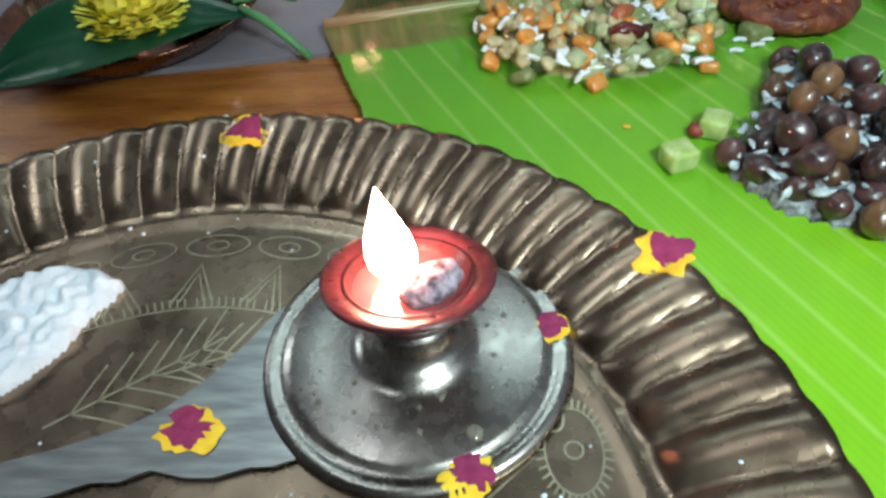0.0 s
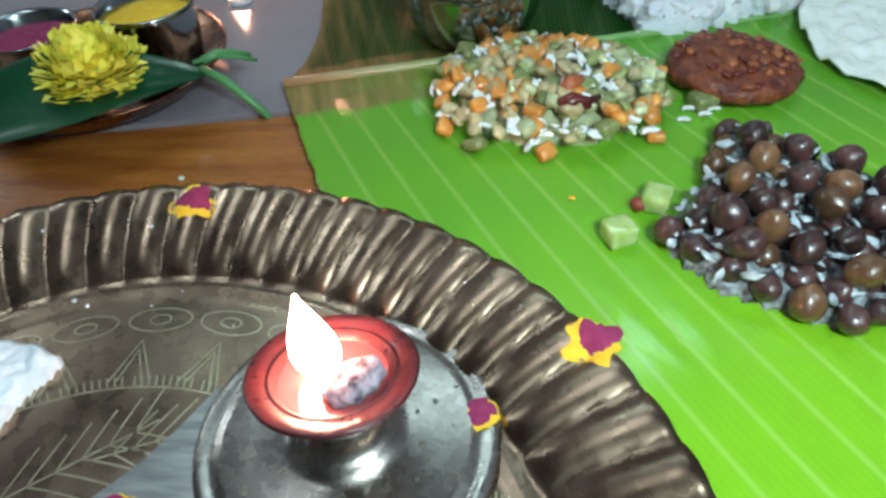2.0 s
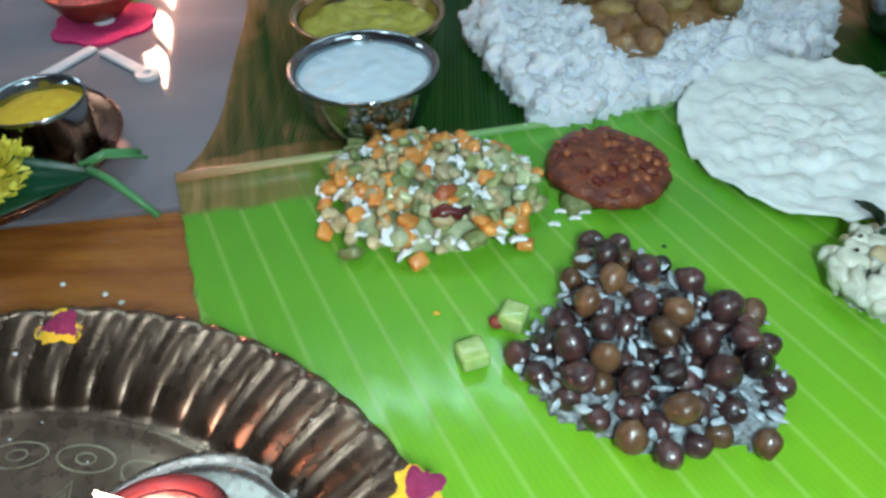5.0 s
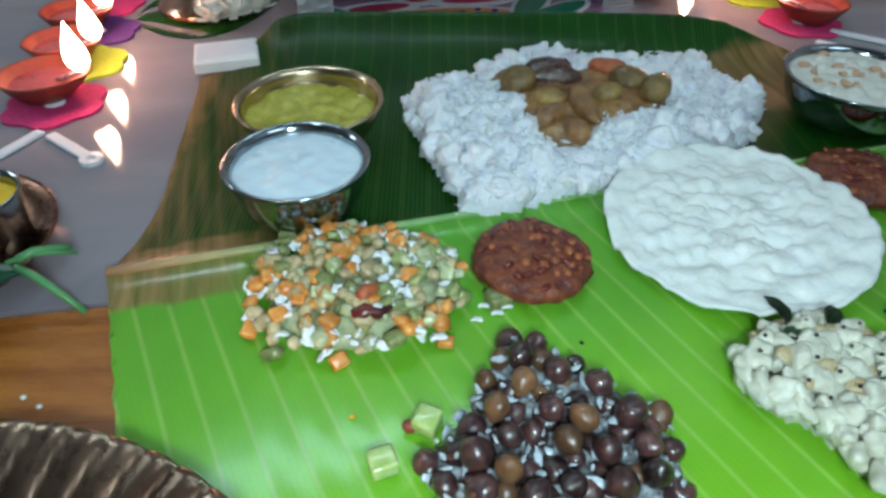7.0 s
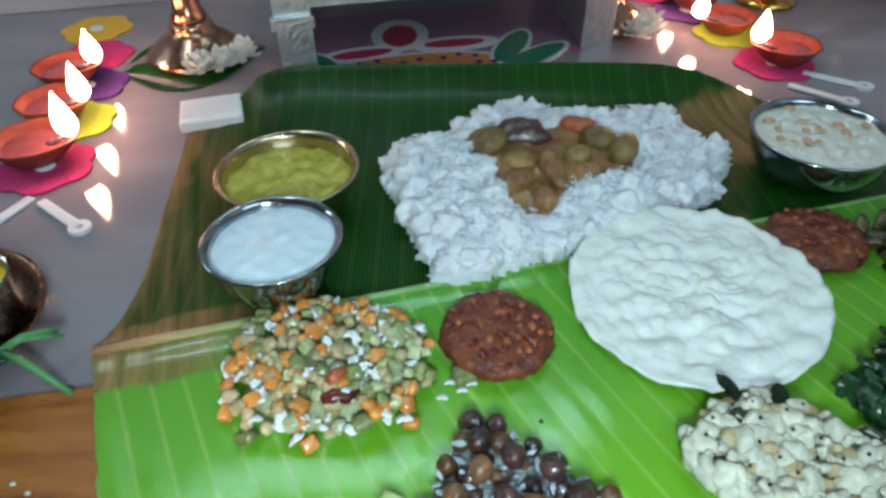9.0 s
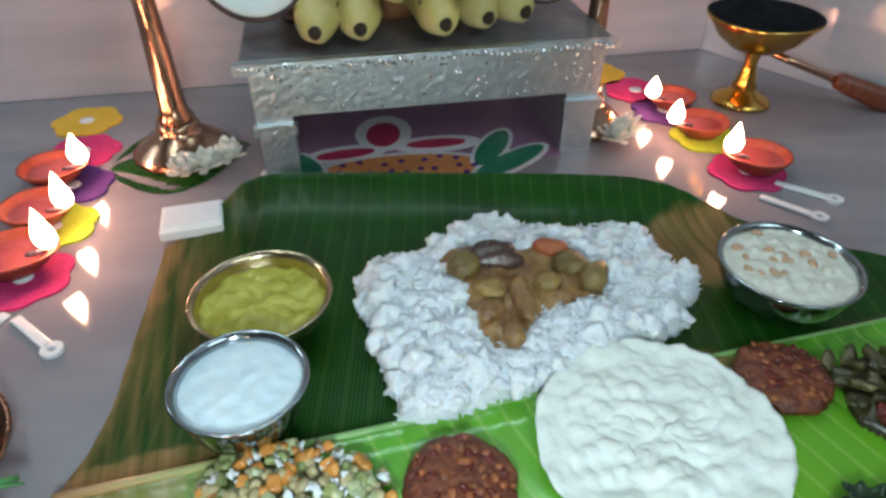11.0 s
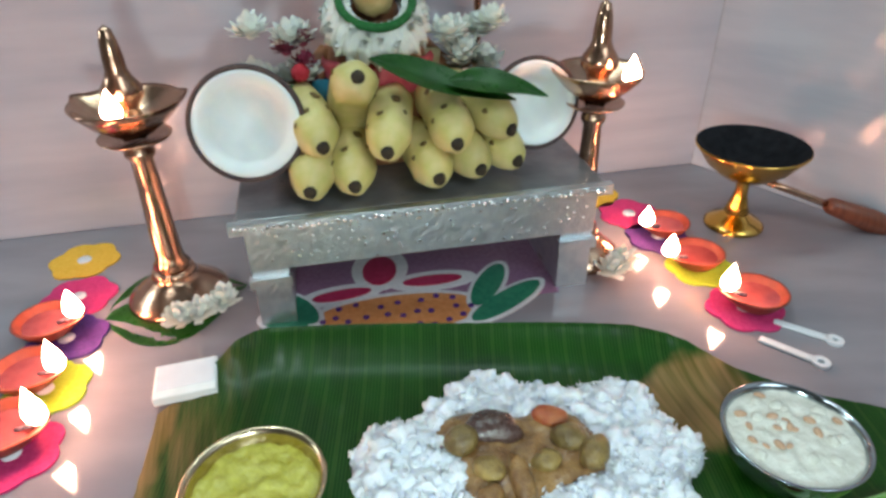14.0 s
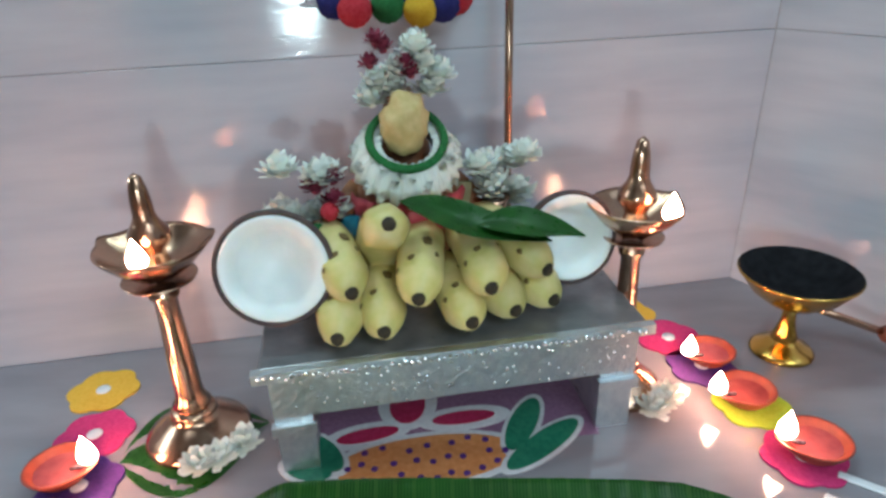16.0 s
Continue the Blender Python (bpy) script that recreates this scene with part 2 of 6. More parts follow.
M = {
    "tile_floor": mat("grey_glazed_tile", (0.22, 0.20, 0.225), (0.275, 0.255, 0.28), rough=0.09, scale=6, spec=0.7, rvar=0.03, bscale=30, stretch=(1, 3, 1)),
    "tile_wall": mat("pale_wall_tile", (0.47, 0.48, 0.55), (0.57, 0.57, 0.63), rough=0.11, scale=5, stretch=(1, 1, 7), rvar=0.04, bscale=16, bump=0.0004, detail=6),
    "grout": mat("grout", (0.48, 0.44, 0.45), rough=0.9, scale=120),
    "plaster": mat("plaster", (0.30, 0.29, 0.28), (0.36, 0.35, 0.33), rough=0.9, scale=8),
    "wood": mat("varnished_wood", (0.26, 0.075, 0.014), (0.40, 0.14, 0.028), rough=0.28, scale=16, stretch=(1, 7, 1), bump=0.0002, coat=0.3, bscale=60),
    "brass": mat("aged_brass", (0.165, 0.112, 0.08), (0.42, 0.30, 0.215), rough=0.28, metal=1.0, scale=30, bump=0.00006, bscale=130, rvar=0.12),
    "brass_line": mat("scratched_brass", (0.62, 0.54, 0.38), (0.45, 0.38, 0.25), rough=0.35, metal=1.0, scale=200),
    "steelbrass": mat("worn_plated_brass", (0.30, 0.26, 0.24), (0.46, 0.41, 0.37), rough=0.27, metal=1.0, scale=40, bump=0.00005, bscale=250, rvar=0.10),
    "handle_metal": mat("scratched_pale_metal", (0.26, 0.26, 0.26), (0.44, 0.43, 0.42), rough=0.34, metal=1.0, scale=60, stretch=(1, 6, 1), bump=0.0001, bscale=300, rvar=0.12),
    "lamp_brass": mat("polished_lamp_brass", (0.42, 0.24, 0.16), (0.60, 0.38, 0.27), rough=0.22, metal=1.0, scale=30, rvar=0.1),
    "tray_copper": mat("dark_tray_copper", (0.14, 0.06, 0.035), (0.27, 0.13, 0.08), rough=0.28, metal=1.0, scale=40),
    "gold": mat("golden_brass", (0.62, 0.36, 0.07), (0.72, 0.46, 0.13), rough=0.2, metal=1.0, scale=40),
    "bowl_brass": mat("pale_bowl_brass", (0.50, 0.40, 0.25), (0.60, 0.48, 0.33), rough=0.2, metal=1.0, scale=40),
    "steel": mat("stainless_steel", (0.30, 0.34, 0.36), (0.40, 0.44, 0.46), rough=0.13, metal=1.0, scale=60, rvar=0.06),
    "clay": mat("red_terracotta", (0.17, 0.026, 0.014), (0.27, 0.05, 0.026), rough=0.5, scale=60, bump=0.0004, bscale=400),
    "clay_oiled": mat("oiled_terracotta", (0.03, 0.006, 0.008), (0.09, 0.014, 0.018), rough=0.3, scale=45, bump=0.0003, bscale=350, coat=0.2),
    "oil": mat("lamp_oil", (0.24, 0.04, 0.045), (0.34, 0.08, 0.08), rough=0.08, scale=40, coat=0.8),
    "wick": mat("charred_wick", (0.05, 0.035, 0.05), (0.45, 0.36, 0.42), rough=0.85, scale=330, bump=0.001, bscale=500),
    "powder": mat("white_ash_powder", (0.62, 0.66, 0.72), (0.78, 0.82, 0.87), rough=0.95, scale=90, bump=0.0012, bscale=260),
    "kumkum": mat("maroon_kumkum", (0.22, 0.015, 0.07), (0.30, 0.03, 0.10), rough=0.95, scale=300, bump=0.0006),
    "turmeric": mat("turmeric_paste", (0.75, 0.42, 0.02), (0.85, 0.55, 0.04), rough=0.9, scale=260, bump=0.0005),
    "chana": mat("boiled_black_chickpea", (0.022, 0.010, 0.012), (0.072, 0.028, 0.024), rough=0.34, scale=160, bump=0.0006, bscale=330, rnd=0.7, rvar=0.15, coat=0.45),
    "chana_pale": mat("boiled_brown_chickpea", (0.085, 0.038, 0.018), (0.17, 0.08, 0.034), rough=0.34, scale=160, bump=0.0006, bscale=330, rnd=0.5, rvar=0.15, coat=0.45),
    "coconut": mat("grated_coconut", (0.72, 0.74, 0.74), (0.82, 0.83, 0.82), rough=0.6, scale=200, sub=0.2),
    "carrot": mat("cooked_carrot", (0.58, 0.19, 0.03), (0.68, 0.34, 0.09), rough=0.3, scale=200, rnd=0.2, sub=0.2),
    "bean": mat("cooked_green_bean", (0.15, 0.19, 0.06), (0.30, 0.32, 0.13), rough=0.3, scale=220, rnd=0.35, sub=0.2),
    "pale_bean": mat("translucent_cooked_bean", (0.34, 0.38, 0.20), (0.52, 0.54, 0.34), rough=0.25, scale=200, rnd=0.25, sub=0.35, coat=0.2),
    "dal": mat("cooked_dal_grain", (0.36, 0.29, 0.14), (0.54, 0.45, 0.27), rough=0.35, scale=220, rnd=0.2),
    "flake": mat("wet_coconut_flake", (0.26, 0.31, 0.35), (0.52, 0.57, 0.61), rough=0.4, scale=200, rnd=0.25),
    "bed": mat("dark_coconut_mix", (0.05, 0.035, 0.035), (0.40, 0.45, 0.48), rough=0.7, scale=260, bump=0.0012),
    "chilli": mat("fried_red_chilli", (0.16, 0.02, 0.012), (0.05, 0.01, 0.01), rough=0.25, scale=100),
    "gourd": mat("cooked_gourd_cube", (0.30, 0.42, 0.12), (0.50, 0.60, 0.28), rough=0.12, scale=150, sub=0.4, coat=0.5),
    "vada": mat("fried_lentil_crust", (0.085, 0.016, 0.010), (0.25, 0.065, 0.024), rough=0.42, scale=130, bump=0.0026, bscale=210, rnd=0.15),
    "vada_dal": mat("fried_split_lentil", (0.33, 0.10, 0.03), (0.15, 0.035, 0.016), rough=0.4, scale=200, rnd=0.45),
    "papad": mat("rice_papad", (0.70, 0.72, 0.68), (0.80, 0.81, 0.78), rough=0.55, scale=70, bump=0.0008, bscale=190, sub=0.15),
    "rice": mat("boiled_rice", (0.66, 0.69, 0.74), (0.78, 0.80, 0.84), rough=0.5, scale=220, bump=0.0010, bscale=480, sub=0.25),
    "gravy": mat("sambar_gravy", (0.15, 0.065, 0.022), (0.34, 0.18, 0.06), rough=0.3, scale=90, bump=0.0015, coat=0.3),
    "brinjal": mat("cooked_brinjal", (0.040, 0.018, 0.016), (0.09, 0.045, 0.034), rough=0.28, scale=60, bump=0.001, coat=0.15),
    "veg": mat("cooked_vegetable", (0.13, 0.075, 0.022), (0.30, 0.20, 0.06), rough=0.36, scale=90, rnd=0.35, bump=0.0012, coat=0.1),
    "tomato": mat("cooked_tomato", (0.34, 0.06, 0.02), (0.42, 0.13, 0.04), rough=0.35, scale=110, bump=0.001, coat=0.1),
    "curd": mat("curd", (0.60, 0.73, 0.82), (0.72, 0.80, 0.86), rough=0.25, scale=60, bump=0.0008, bscale=110, sub=0.15),
    "yellow_dal": mat("yellow_dal_curry", (0.34, 0.30, 0.03), (0.50, 0.46, 0.08), rough=0.3, scale=120, bump=0.002, bscale=150),
    "payasam": mat("milk_pudding", (0.62, 0.60, 0.52), (0.76, 0.75, 0.68), rough=0.4, scale=110, bump=0.0018, bscale=170),
    "nut": mat("fried_nut", (0.52, 0.30, 0.18), (0.62, 0.42, 0.30), rough=0.4, scale=130),
    "mash": mat("mashed_potato_fry", (0.48, 0.47, 0.36), (0.66, 0.65, 0.56), rough=0.4, scale=90, bump=0.0014, bscale=200, rnd=0.12),
    "mash_brown": mat("browned_potato", (0.42, 0.32, 0.17), (0.54, 0.45, 0.28), rough=0.45, scale=90, bump=0.001),
    "seed": mat("mustard_seed", (0.02, 0.014, 0.012), rough=0.4, scale=100),
    "curry_leaf": mat("fried_curry_leaf", (0.02, 0.045, 0.02), (0.04, 0.08, 0.03), rough=0.35, scale=90, rnd=0.3),
    "greens": mat("cooked_spinach", (0.008, 0.03, 0.012), (0.02, 0.06, 0.022), rough=0.3, scale=90, rnd=0.4),
    "fry": mat("fried_bitter_gourd", (0.035, 0.03, 0.012), (0.12, 0.10, 0.035), rough=0.35, scale=90, rnd=0.4),
    "silver": mat("crinkled_silver_foil", (0.62, 0.68, 0.72), (0.75, 0.80, 0.82), rough=0.40, metal=1.0, scale=90, bump=0.0007, bscale=330, rvar=0.2),
    "foil_top": mat("grey_foil_top", (0.20, 0.20, 0.21), (0.30, 0.29, 0.30), rough=0.32, metal=0.5, scale=40, bump=0.0006),
    "banana": mat("green_yellow_banana_skin", (0.50, 0.44, 0.12), (0.70, 0.56, 0.27), rough=0.42, scale=46, rnd=0.12, bump=0.0003, mid=(0.3, 0.7)),
    "banana_spot": mat("brown_banana_blemish", (0.12, 0.07, 0.02), (0.20, 0.13, 0.04), rough=0.6, scale=200),
    "banana_tip": mat("dry_banana_tip", (0.025, 0.018, 0.012), (0.06, 0.04, 0.02), rough=0.9, scale=200, bump=0.001),
    "husk": mat("coconut_shell", (0.045, 0.03, 0.035), (0.10, 0.06, 0.05), rough=0.75, scale=80, bump=0.001, stretch=(1, 1, 4)),
    "cocomeat": mat("fresh_coconut_meat", (0.76, 0.80, 0.80), (0.84, 0.86, 0.85), rough=0.35, scale=40, sub=0.2, bump=0.0003),
    "green_leaf": mat("betel_leaf", (0.015, 0.10, 0.015), (0.03, 0.16, 0.025), rough=0.3, scale=40, bump=0.0004),
    "dark_leaf": mat("dark_betel_leaf", (0.008, 0.075, 0.035), (0.015, 0.12, 0.05), rough=0.32, scale=40, bump=0.0004),
    "stalk": mat("green_stalk", (0.06, 0.22, 0.08), (0.09, 0.28, 0.10), rough=0.4, scale=60),
    "petal_white": mat("white_jasmine_petal", (0.72, 0.74, 0.70), (0.80, 0.82, 0.76), rough=0.55, scale=100, rnd=0.1, sub=0.15),
    "petal_yellow": mat("yellow_chrysanthemum_petal", (0.76, 0.68, 0.05), (0.84, 0.78, 0.16), rough=0.5, scale=100, rnd=0.15, sub=0.15),
    "petal_maroon": mat("maroon_petal", (0.20, 0.02, 0.05), (0.28, 0.04, 0.08), rough=0.6, scale=100, rnd=0.2),
    "cloth_red": mat("pink_silk_cloth", (0.50, 0.05, 0.08), (0.62, 0.10, 0.12), rough=0.5, scale=120, bump=0.0005),
    "cloth_teal": mat("teal_cloth", (0.01, 0.13, 0.20), (0.02, 0.20, 0.28), rough=0.5, scale=120),
    "clay_brown": mat("brown_painted_statue", (0.25, 0.09, 0.04), (0.38, 0.16, 0.07), rough=0.5, scale=80),
    "sandal": mat("sandal_paste", (0.50, 0.36, 0.14), (0.62, 0.46, 0.22), rough=0.8, scale=110, bump=0.0006),
    "mat_pink": mat("pink_felt", (0.55, 0.02, 0.13), (0.66, 0.04, 0.18), rough=0.95, scale=300, bump=0.0006),
    "mat_purple": mat("purple_felt", (0.07, 0.02, 0.16), (0.11, 0.03, 0.22), rough=0.95, scale=300, bump=0.0006),
    "mat_lime": mat("lime_felt", (0.38, 0.50, 0.02), (0.46, 0.58, 0.05), rough=0.95, scale=300, bump=0.0006),
    "mat_yellow": mat("yellow_felt", (0.72, 0.38, 0.03), (0.80, 0.46, 0.06), rough=0.95, scale=300, bump=0.0006),
    "plastic_white": mat("white_plastic", (0.68, 0.68, 0.72), (0.75, 0.75, 0.78), rough=0.4, scale=40),
    "camphor": mat("white_wax_paper", (0.70, 0.74, 0.74), (0.78, 0.80, 0.80), rough=0.5, scale=60),
    "pan_black": mat("soot_black_iron", (0.006, 0.006, 0.008), (0.014, 0.014, 0.017), rough=0.85, scale=90, bump=0.0006, spec=0.15),
    "handle_wood": mat("turned_dark_wood", (0.13, 0.032, 0.016), (0.20, 0.06, 0.03), rough=0.35, scale=40, stretch=(6, 1, 1)),
    "pom_navy": mat("navy_wool", (0.012, 0.012, 0.11), (0.02, 0.02, 0.17), rough=1, scale=300, bump=0.002),
    "pom_red": mat("red_wool", (0.52, 0.015, 0.03), (0.62, 0.04, 0.06), rough=1, scale=300, bump=0.002),
    "pom_green": mat("green_wool", (0.01, 0.13, 0.03), (0.02, 0.19, 0.05), rough=1, scale=300, bump=0.002),
    "pom_yellow": mat("yellow_wool", (0.72, 0.40, 0.02), (0.80, 0.50, 0.04), rough=1, scale=300, bump=0.002),
    "string": mat("silver_thread", (0.7, 0.72, 0.75), rough=0.3, metal=0.8, scale=200),
    "rangoli_purple": mat("mauve_rangoli_powder", (0.24, 0.11, 0.20), (0.31, 0.16, 0.26), rough=0.32, scale=200, bump=0.0002),
    "rangoli_white": mat("white_rangoli_powder", (0.62, 0.60, 0.64), (0.72, 0.70, 0.72), rough=0.32, scale=250, bump=0.0002),
    "rangoli_orange": mat("orange_rangoli_powder", (0.62, 0.22, 0.07), (0.72, 0.30, 0.12), rough=0.32, scale=200, bump=0.0002),
    "rangoli_red": mat("crimson_rangoli_powder", (0.36, 0.015, 0.06), (0.46, 0.03, 0.10), rough=0.32, scale=200, bump=0.0002),
    "rangoli_green": mat("green_rangoli_powder", (0.01, 0.15, 0.09), (0.03, 0.22, 0.13), rough=0.32, scale=200, bump=0.0002),
    "lamp_flame": glow("main_oil_flame", (1.0, 0.47, 0.32), 130.0),
    "flame": glow("oil_flame", (1.0, 0.50, 0.32), 70.0),
}
M["leaf"] = leaf_material()

# ---- mesh helpers ----


def mesh_of(name, bm, material, smooth=True):
    me = bpy.data.meshes.new(name)
    bmesh.ops.recalc_face_normals(bm, faces=bm.faces)
    bm.to_mesh(me)
    bm.free()
    if smooth:
        me.polygons.foreach_set("use_smooth", [True] * len(me.polygons))
    me.materials.append(material)
    return me


def thing(name, label, category, at=(0, 0, 0), yaw=0.0, group=""):
    ob = new(name)
    ob.empty_display_size = 0.01
    ob.matrix_basis = pose(*at, 0, 0, yaw)
    return tagged(ob, label, category, group)


def part(name, bm, material, parent, label="", smooth=True, m=None):
    ob = new(name, bm if isinstance(bm, bpy.types.Mesh) else mesh_of(name, bm, material, smooth))
    ob.parent = parent
    if m is not None:
        ob.matrix_basis = m
    return tagged(ob, label)


def single(name, bm, material, label, category, m=None, group="", kind="", smooth=True):
    ob = new(name, bm if isinstance(bm, bpy.types.Mesh) else mesh_of(name, bm, material, smooth))
    if m is not None:
        ob.matrix_basis = m
    return tagged(ob, label, category, group, kind)


def box(sx, sy, sz, at=(0, 0, 0), bevel=0.0, seg=2, rot=None):
    bm = bmesh.new()
    bmesh.ops.create_cube(bm, size=1)
    bmesh.ops.scale(bm, vec=(sx, sy, sz), verts=bm.verts)
    if bevel:
        bmesh.ops.bevel(bm, geom=list(bm.edges), offset=bevel, segments=seg, affect="EDGES", profile=0.5)
    if rot is not None:
        bmesh.ops.transform(bm, matrix=rot, verts=bm.verts)
    bmesh.ops.translate(bm, vec=at, verts=bm.verts)
    return bm


def lathe(profile, seg=48, at=(0, 0, 0), wave=None):
    """Revolve (r, z) pairs; wave(angle, r, z) may move a vertex to a new (r, z)."""
    bm = bmesh.new()
    rings = []
    for r, z in profile:
        ring = []
        if r < 1e-6:
            v = bm.verts.new((at[0], at[1], at[2] + z))
            ring = [v] * seg
        else:
            for k in range(seg):
                a = 2 * math.pi * k / seg
                rr, zz = wave(a, r, z) if wave else (r, z)
                ring.append(bm.verts.new((at[0] + rr * math.cos(a), at[1] + rr * math.sin(a), at[2] + zz)))
        rings.append(ring)
    for p, q in zip(rings, rings[1:]):
        for k in range(seg):
            vs = []
            for v in (p[k], p[(k + 1) % seg], q[(k + 1) % seg], q[k]):
                if v not in vs:
                    vs.append(v)
            if len(vs) > 2:
                bm.faces.new(vs)
    return bm


def tube(points, radius, seg=10, flat=1.0):
    """A round bar along points; radius a number or one for each point; flat squashes it in z."""
    bm = bmesh.new()
    pts = [Vector(p) for p in points]
    rs = radius if isinstance(radius, (list, tuple)) else [radius] * len(pts)
    rings = []
    for i, p in enumerate(pts):
        d = (pts[min(i + 1, len(pts) - 1)] - pts[max(i - 1, 0)]).normalized()
        s = d.cross(Vector((0, 0, 1)))
        s = s.normalized() if s.length > 1e-4 else Vector((1, 0, 0))
        u = s.cross(d).normalized()
        rings.append([bm.verts.new(p + rs[i] * (math.cos(a) * s + flat * math.sin(a) * u)) for a in (2 * math.pi * k / seg for k in range(seg))])
    for p, q in zip(rings, rings[1:]):
        for k in range(seg):
            bm.faces.new((p[k], p[(k + 1) % seg], q[(k + 1) % seg], q[k]))
    bm.faces.new(rings[0][::-1])
    bm.faces.new(rings[-1])
    return bm


def lump(rx, ry, rz, rough=0.0, freq=60.0, sub=2, seed=0.0, at=(0, 0, 0)):
    bm = bmesh.new()
    bmesh.ops.create_icosphere(bm, subdivisions=sub, radius=1)
    for v in bm.verts:
        p = Vector((v.co.x * rx, v.co.y * ry, v.co.z * rz))
        k = 1 + rough * noise.noise(p * freq + Vector((seed, seed * 1.7, -seed)))
        v.co = p * k + Vector(at)
    return bm


def join(*bms):
    out = bmesh.new()
    for b in bms:
        me = bpy.data.meshes.new("tmp")
        b.to_mesh(me)
        b.free()
        out.from_mesh(me)
        bpy.data.meshes.remove(me)
    return out


def inside(p, poly):
    hit = False
    for (x1, y1), (x2, y2) in zip(poly, poly[1:] + poly[:1]):
        if (y1 > p[1]) != (y2 > p[1]) and p[0] < (x2 - x1) * (p[1] - y1) / (y2 - y1) + x1:
            hit = not hit
    return hit


def edge_distance(p, poly):
    best = 9.0
    for a, b in zip(poly, poly[1:] + poly[:1]):
        a, b, q = Vector(a), Vector(b), Vector(p)
        t = max(0.0, min(1.0, (q - a).dot(b - a) / (b - a).length_squared))
        best = min(best, (a + t * (b - a) - q).length)
    return best


def mound(poly, height, step=0.003, rough=0.3, freq=90.0, soft=0.012, base=0.0025, seed=0.0):
    """A heap over a plan outline, rounded towards its rim."""
    xs, ys = [p[0] for p in poly], [p[1] for p in poly]
    nx, ny = int((max(xs) - min(xs)) / step) + 3, int((max(ys) - min(ys)) / step) + 3
    bm = bmesh.new()
    g = {}
    for i in range(nx):
        for j in range(ny):
            p = (min(xs) - step + i * step, min(ys) - step + j * step)
            if inside(p, poly):
                d = min(1.0, edge_distance(p, poly) / soft)
                w = noise.noise(Vector((p[0] * freq, p[1] * freq, seed)))
                z = base + height * math.sqrt(max(0.0, 1 - (1 - d) ** 2)) * (1 + rough * w)
                sx = 0.35 * step * noise.noise(Vector((p[0] * 300, p[1] * 300, 3)))
                g[i, j] = bm.verts.new((p[0] + sx, p[1] - sx, z if d > 0.02 else base))
    for (i, j) in list(g):
        q = [g.get(k) for k in ((i, j), (i + 1, j), (i + 1, j + 1), (i, j + 1))]
        if all(q):
            bm.faces.new(q)
    rim = [e for e in bm.edges if e.is_boundary]
    low = bmesh.ops.extrude_edge_only(bm, edges=rim)["geom"]
    for v in low:
        if isinstance(v, bmesh.types.BMVert):
            v.co.z = base - 0.002
    return bm


def scatter(poly, n, gap, rng, margin=0.0):
    xs, ys = [p[0] for p in poly], [p[1] for p in poly]
    out = []
    for _ in range(n * 60):
        p = (rng.uniform(min(xs), max(xs)), rng.uniform(min(ys), max(ys)))
        if inside(p, poly) and edge_distance(p, poly) >= margin and all((p[0] - q[0]) ** 2 + (p[1] - q[1]) ** 2 > gap * gap for q in out):
            out.append(p)
            if len(out) == n:
                break
    return out


def heap_height(p, poly, height, soft):
    d = min(1.0, edge_distance(p, poly) / soft)
    return height * math.sqrt(max(0.0, 1 - (1 - d) ** 2))


def leaf_blade(length, width, bend=0.0, fold=0.15, n=18, m=6):
    """A pointed leaf along x."""
    bm = bmesh.new()
    rows = []
    for i in range(n + 1):
        t = i / n
        w = width * (math.sin(math.pi * t ** 0.8) ** 0.9 if 0 < t < 1 else 0.02)
        rows.append([bm.verts.new((length * t, w * s / m, bend * math.sin(math.pi * t) + fold * w * (s / m) ** 2 + 0.0006 * math.sin(9 * t + s))) for s in range(-m, m + 1)])
    for p, q in zip(rows, rows[1:]):
        for k in range(2 * m):
            bm.faces.new((p[k], p[k + 1], q[k + 1], q[k]))
    bmesh.ops.solidify(bm, geom=bm.faces[:], thickness=0.0006)
    return bm


def ribbon(points, width, z=None):
    """A flat stroke."""
    bm = bmesh.new()
    pts = [Vector(p if len(p) == 3 else (*p, z)) for p in points]
    rows = []
    for i, p in enumerate(pts):
        d = pts[min(i + 1, len(pts) - 1)] - pts[max(i - 1, 0)]
        s = Vector((-d.y, d.x, 0)).normalized() * width / 2
        rows.append((bm.verts.new(p + s), bm.verts.new(p - s)))
    for p, q in zip(rows, rows[1:]):
        bm.faces.new((p[0], p[1], q[1], q[0]))
    return bm


def slab(poly, z0, z1):
    bm = bmesh.new()
    f = bm.faces.new([bm.verts.new((x, y, z0)) for x, y in poly])
    up = bmesh.ops.extrude_face_region(bm, geom=[f])["geom"]
    bmesh.ops.translate(bm, vec=(0, 0, z1 - z0), verts=[v for v in up if isinstance(v, bmesh.types.BMVert)])
    return bm


# ---- the room ----
YAW = 9.8
CY, SY = math.cos(radians(YAW)), math.sin(radians(YAW))
CORNER = Vector((0.562, 0.992, 0))
ALONG = Vector((CY, SY, 0))
SIDE = Vector((0.61, -0.79, 0)).normalized()


def wall(name, a, b, height, material, label):
    a, b = Vector(a), Vector(b)
    d = b - a
    ob = single(name, box(d.length, 0.1, height, (d.length / 2, 0.05, height / 2)), material, label, "wall", pose(a.x, a.y, a.z, 0, 0, math.degrees(math.atan2(d.y, d.x))), kind="structure", smooth=False)
    return ob, d.length


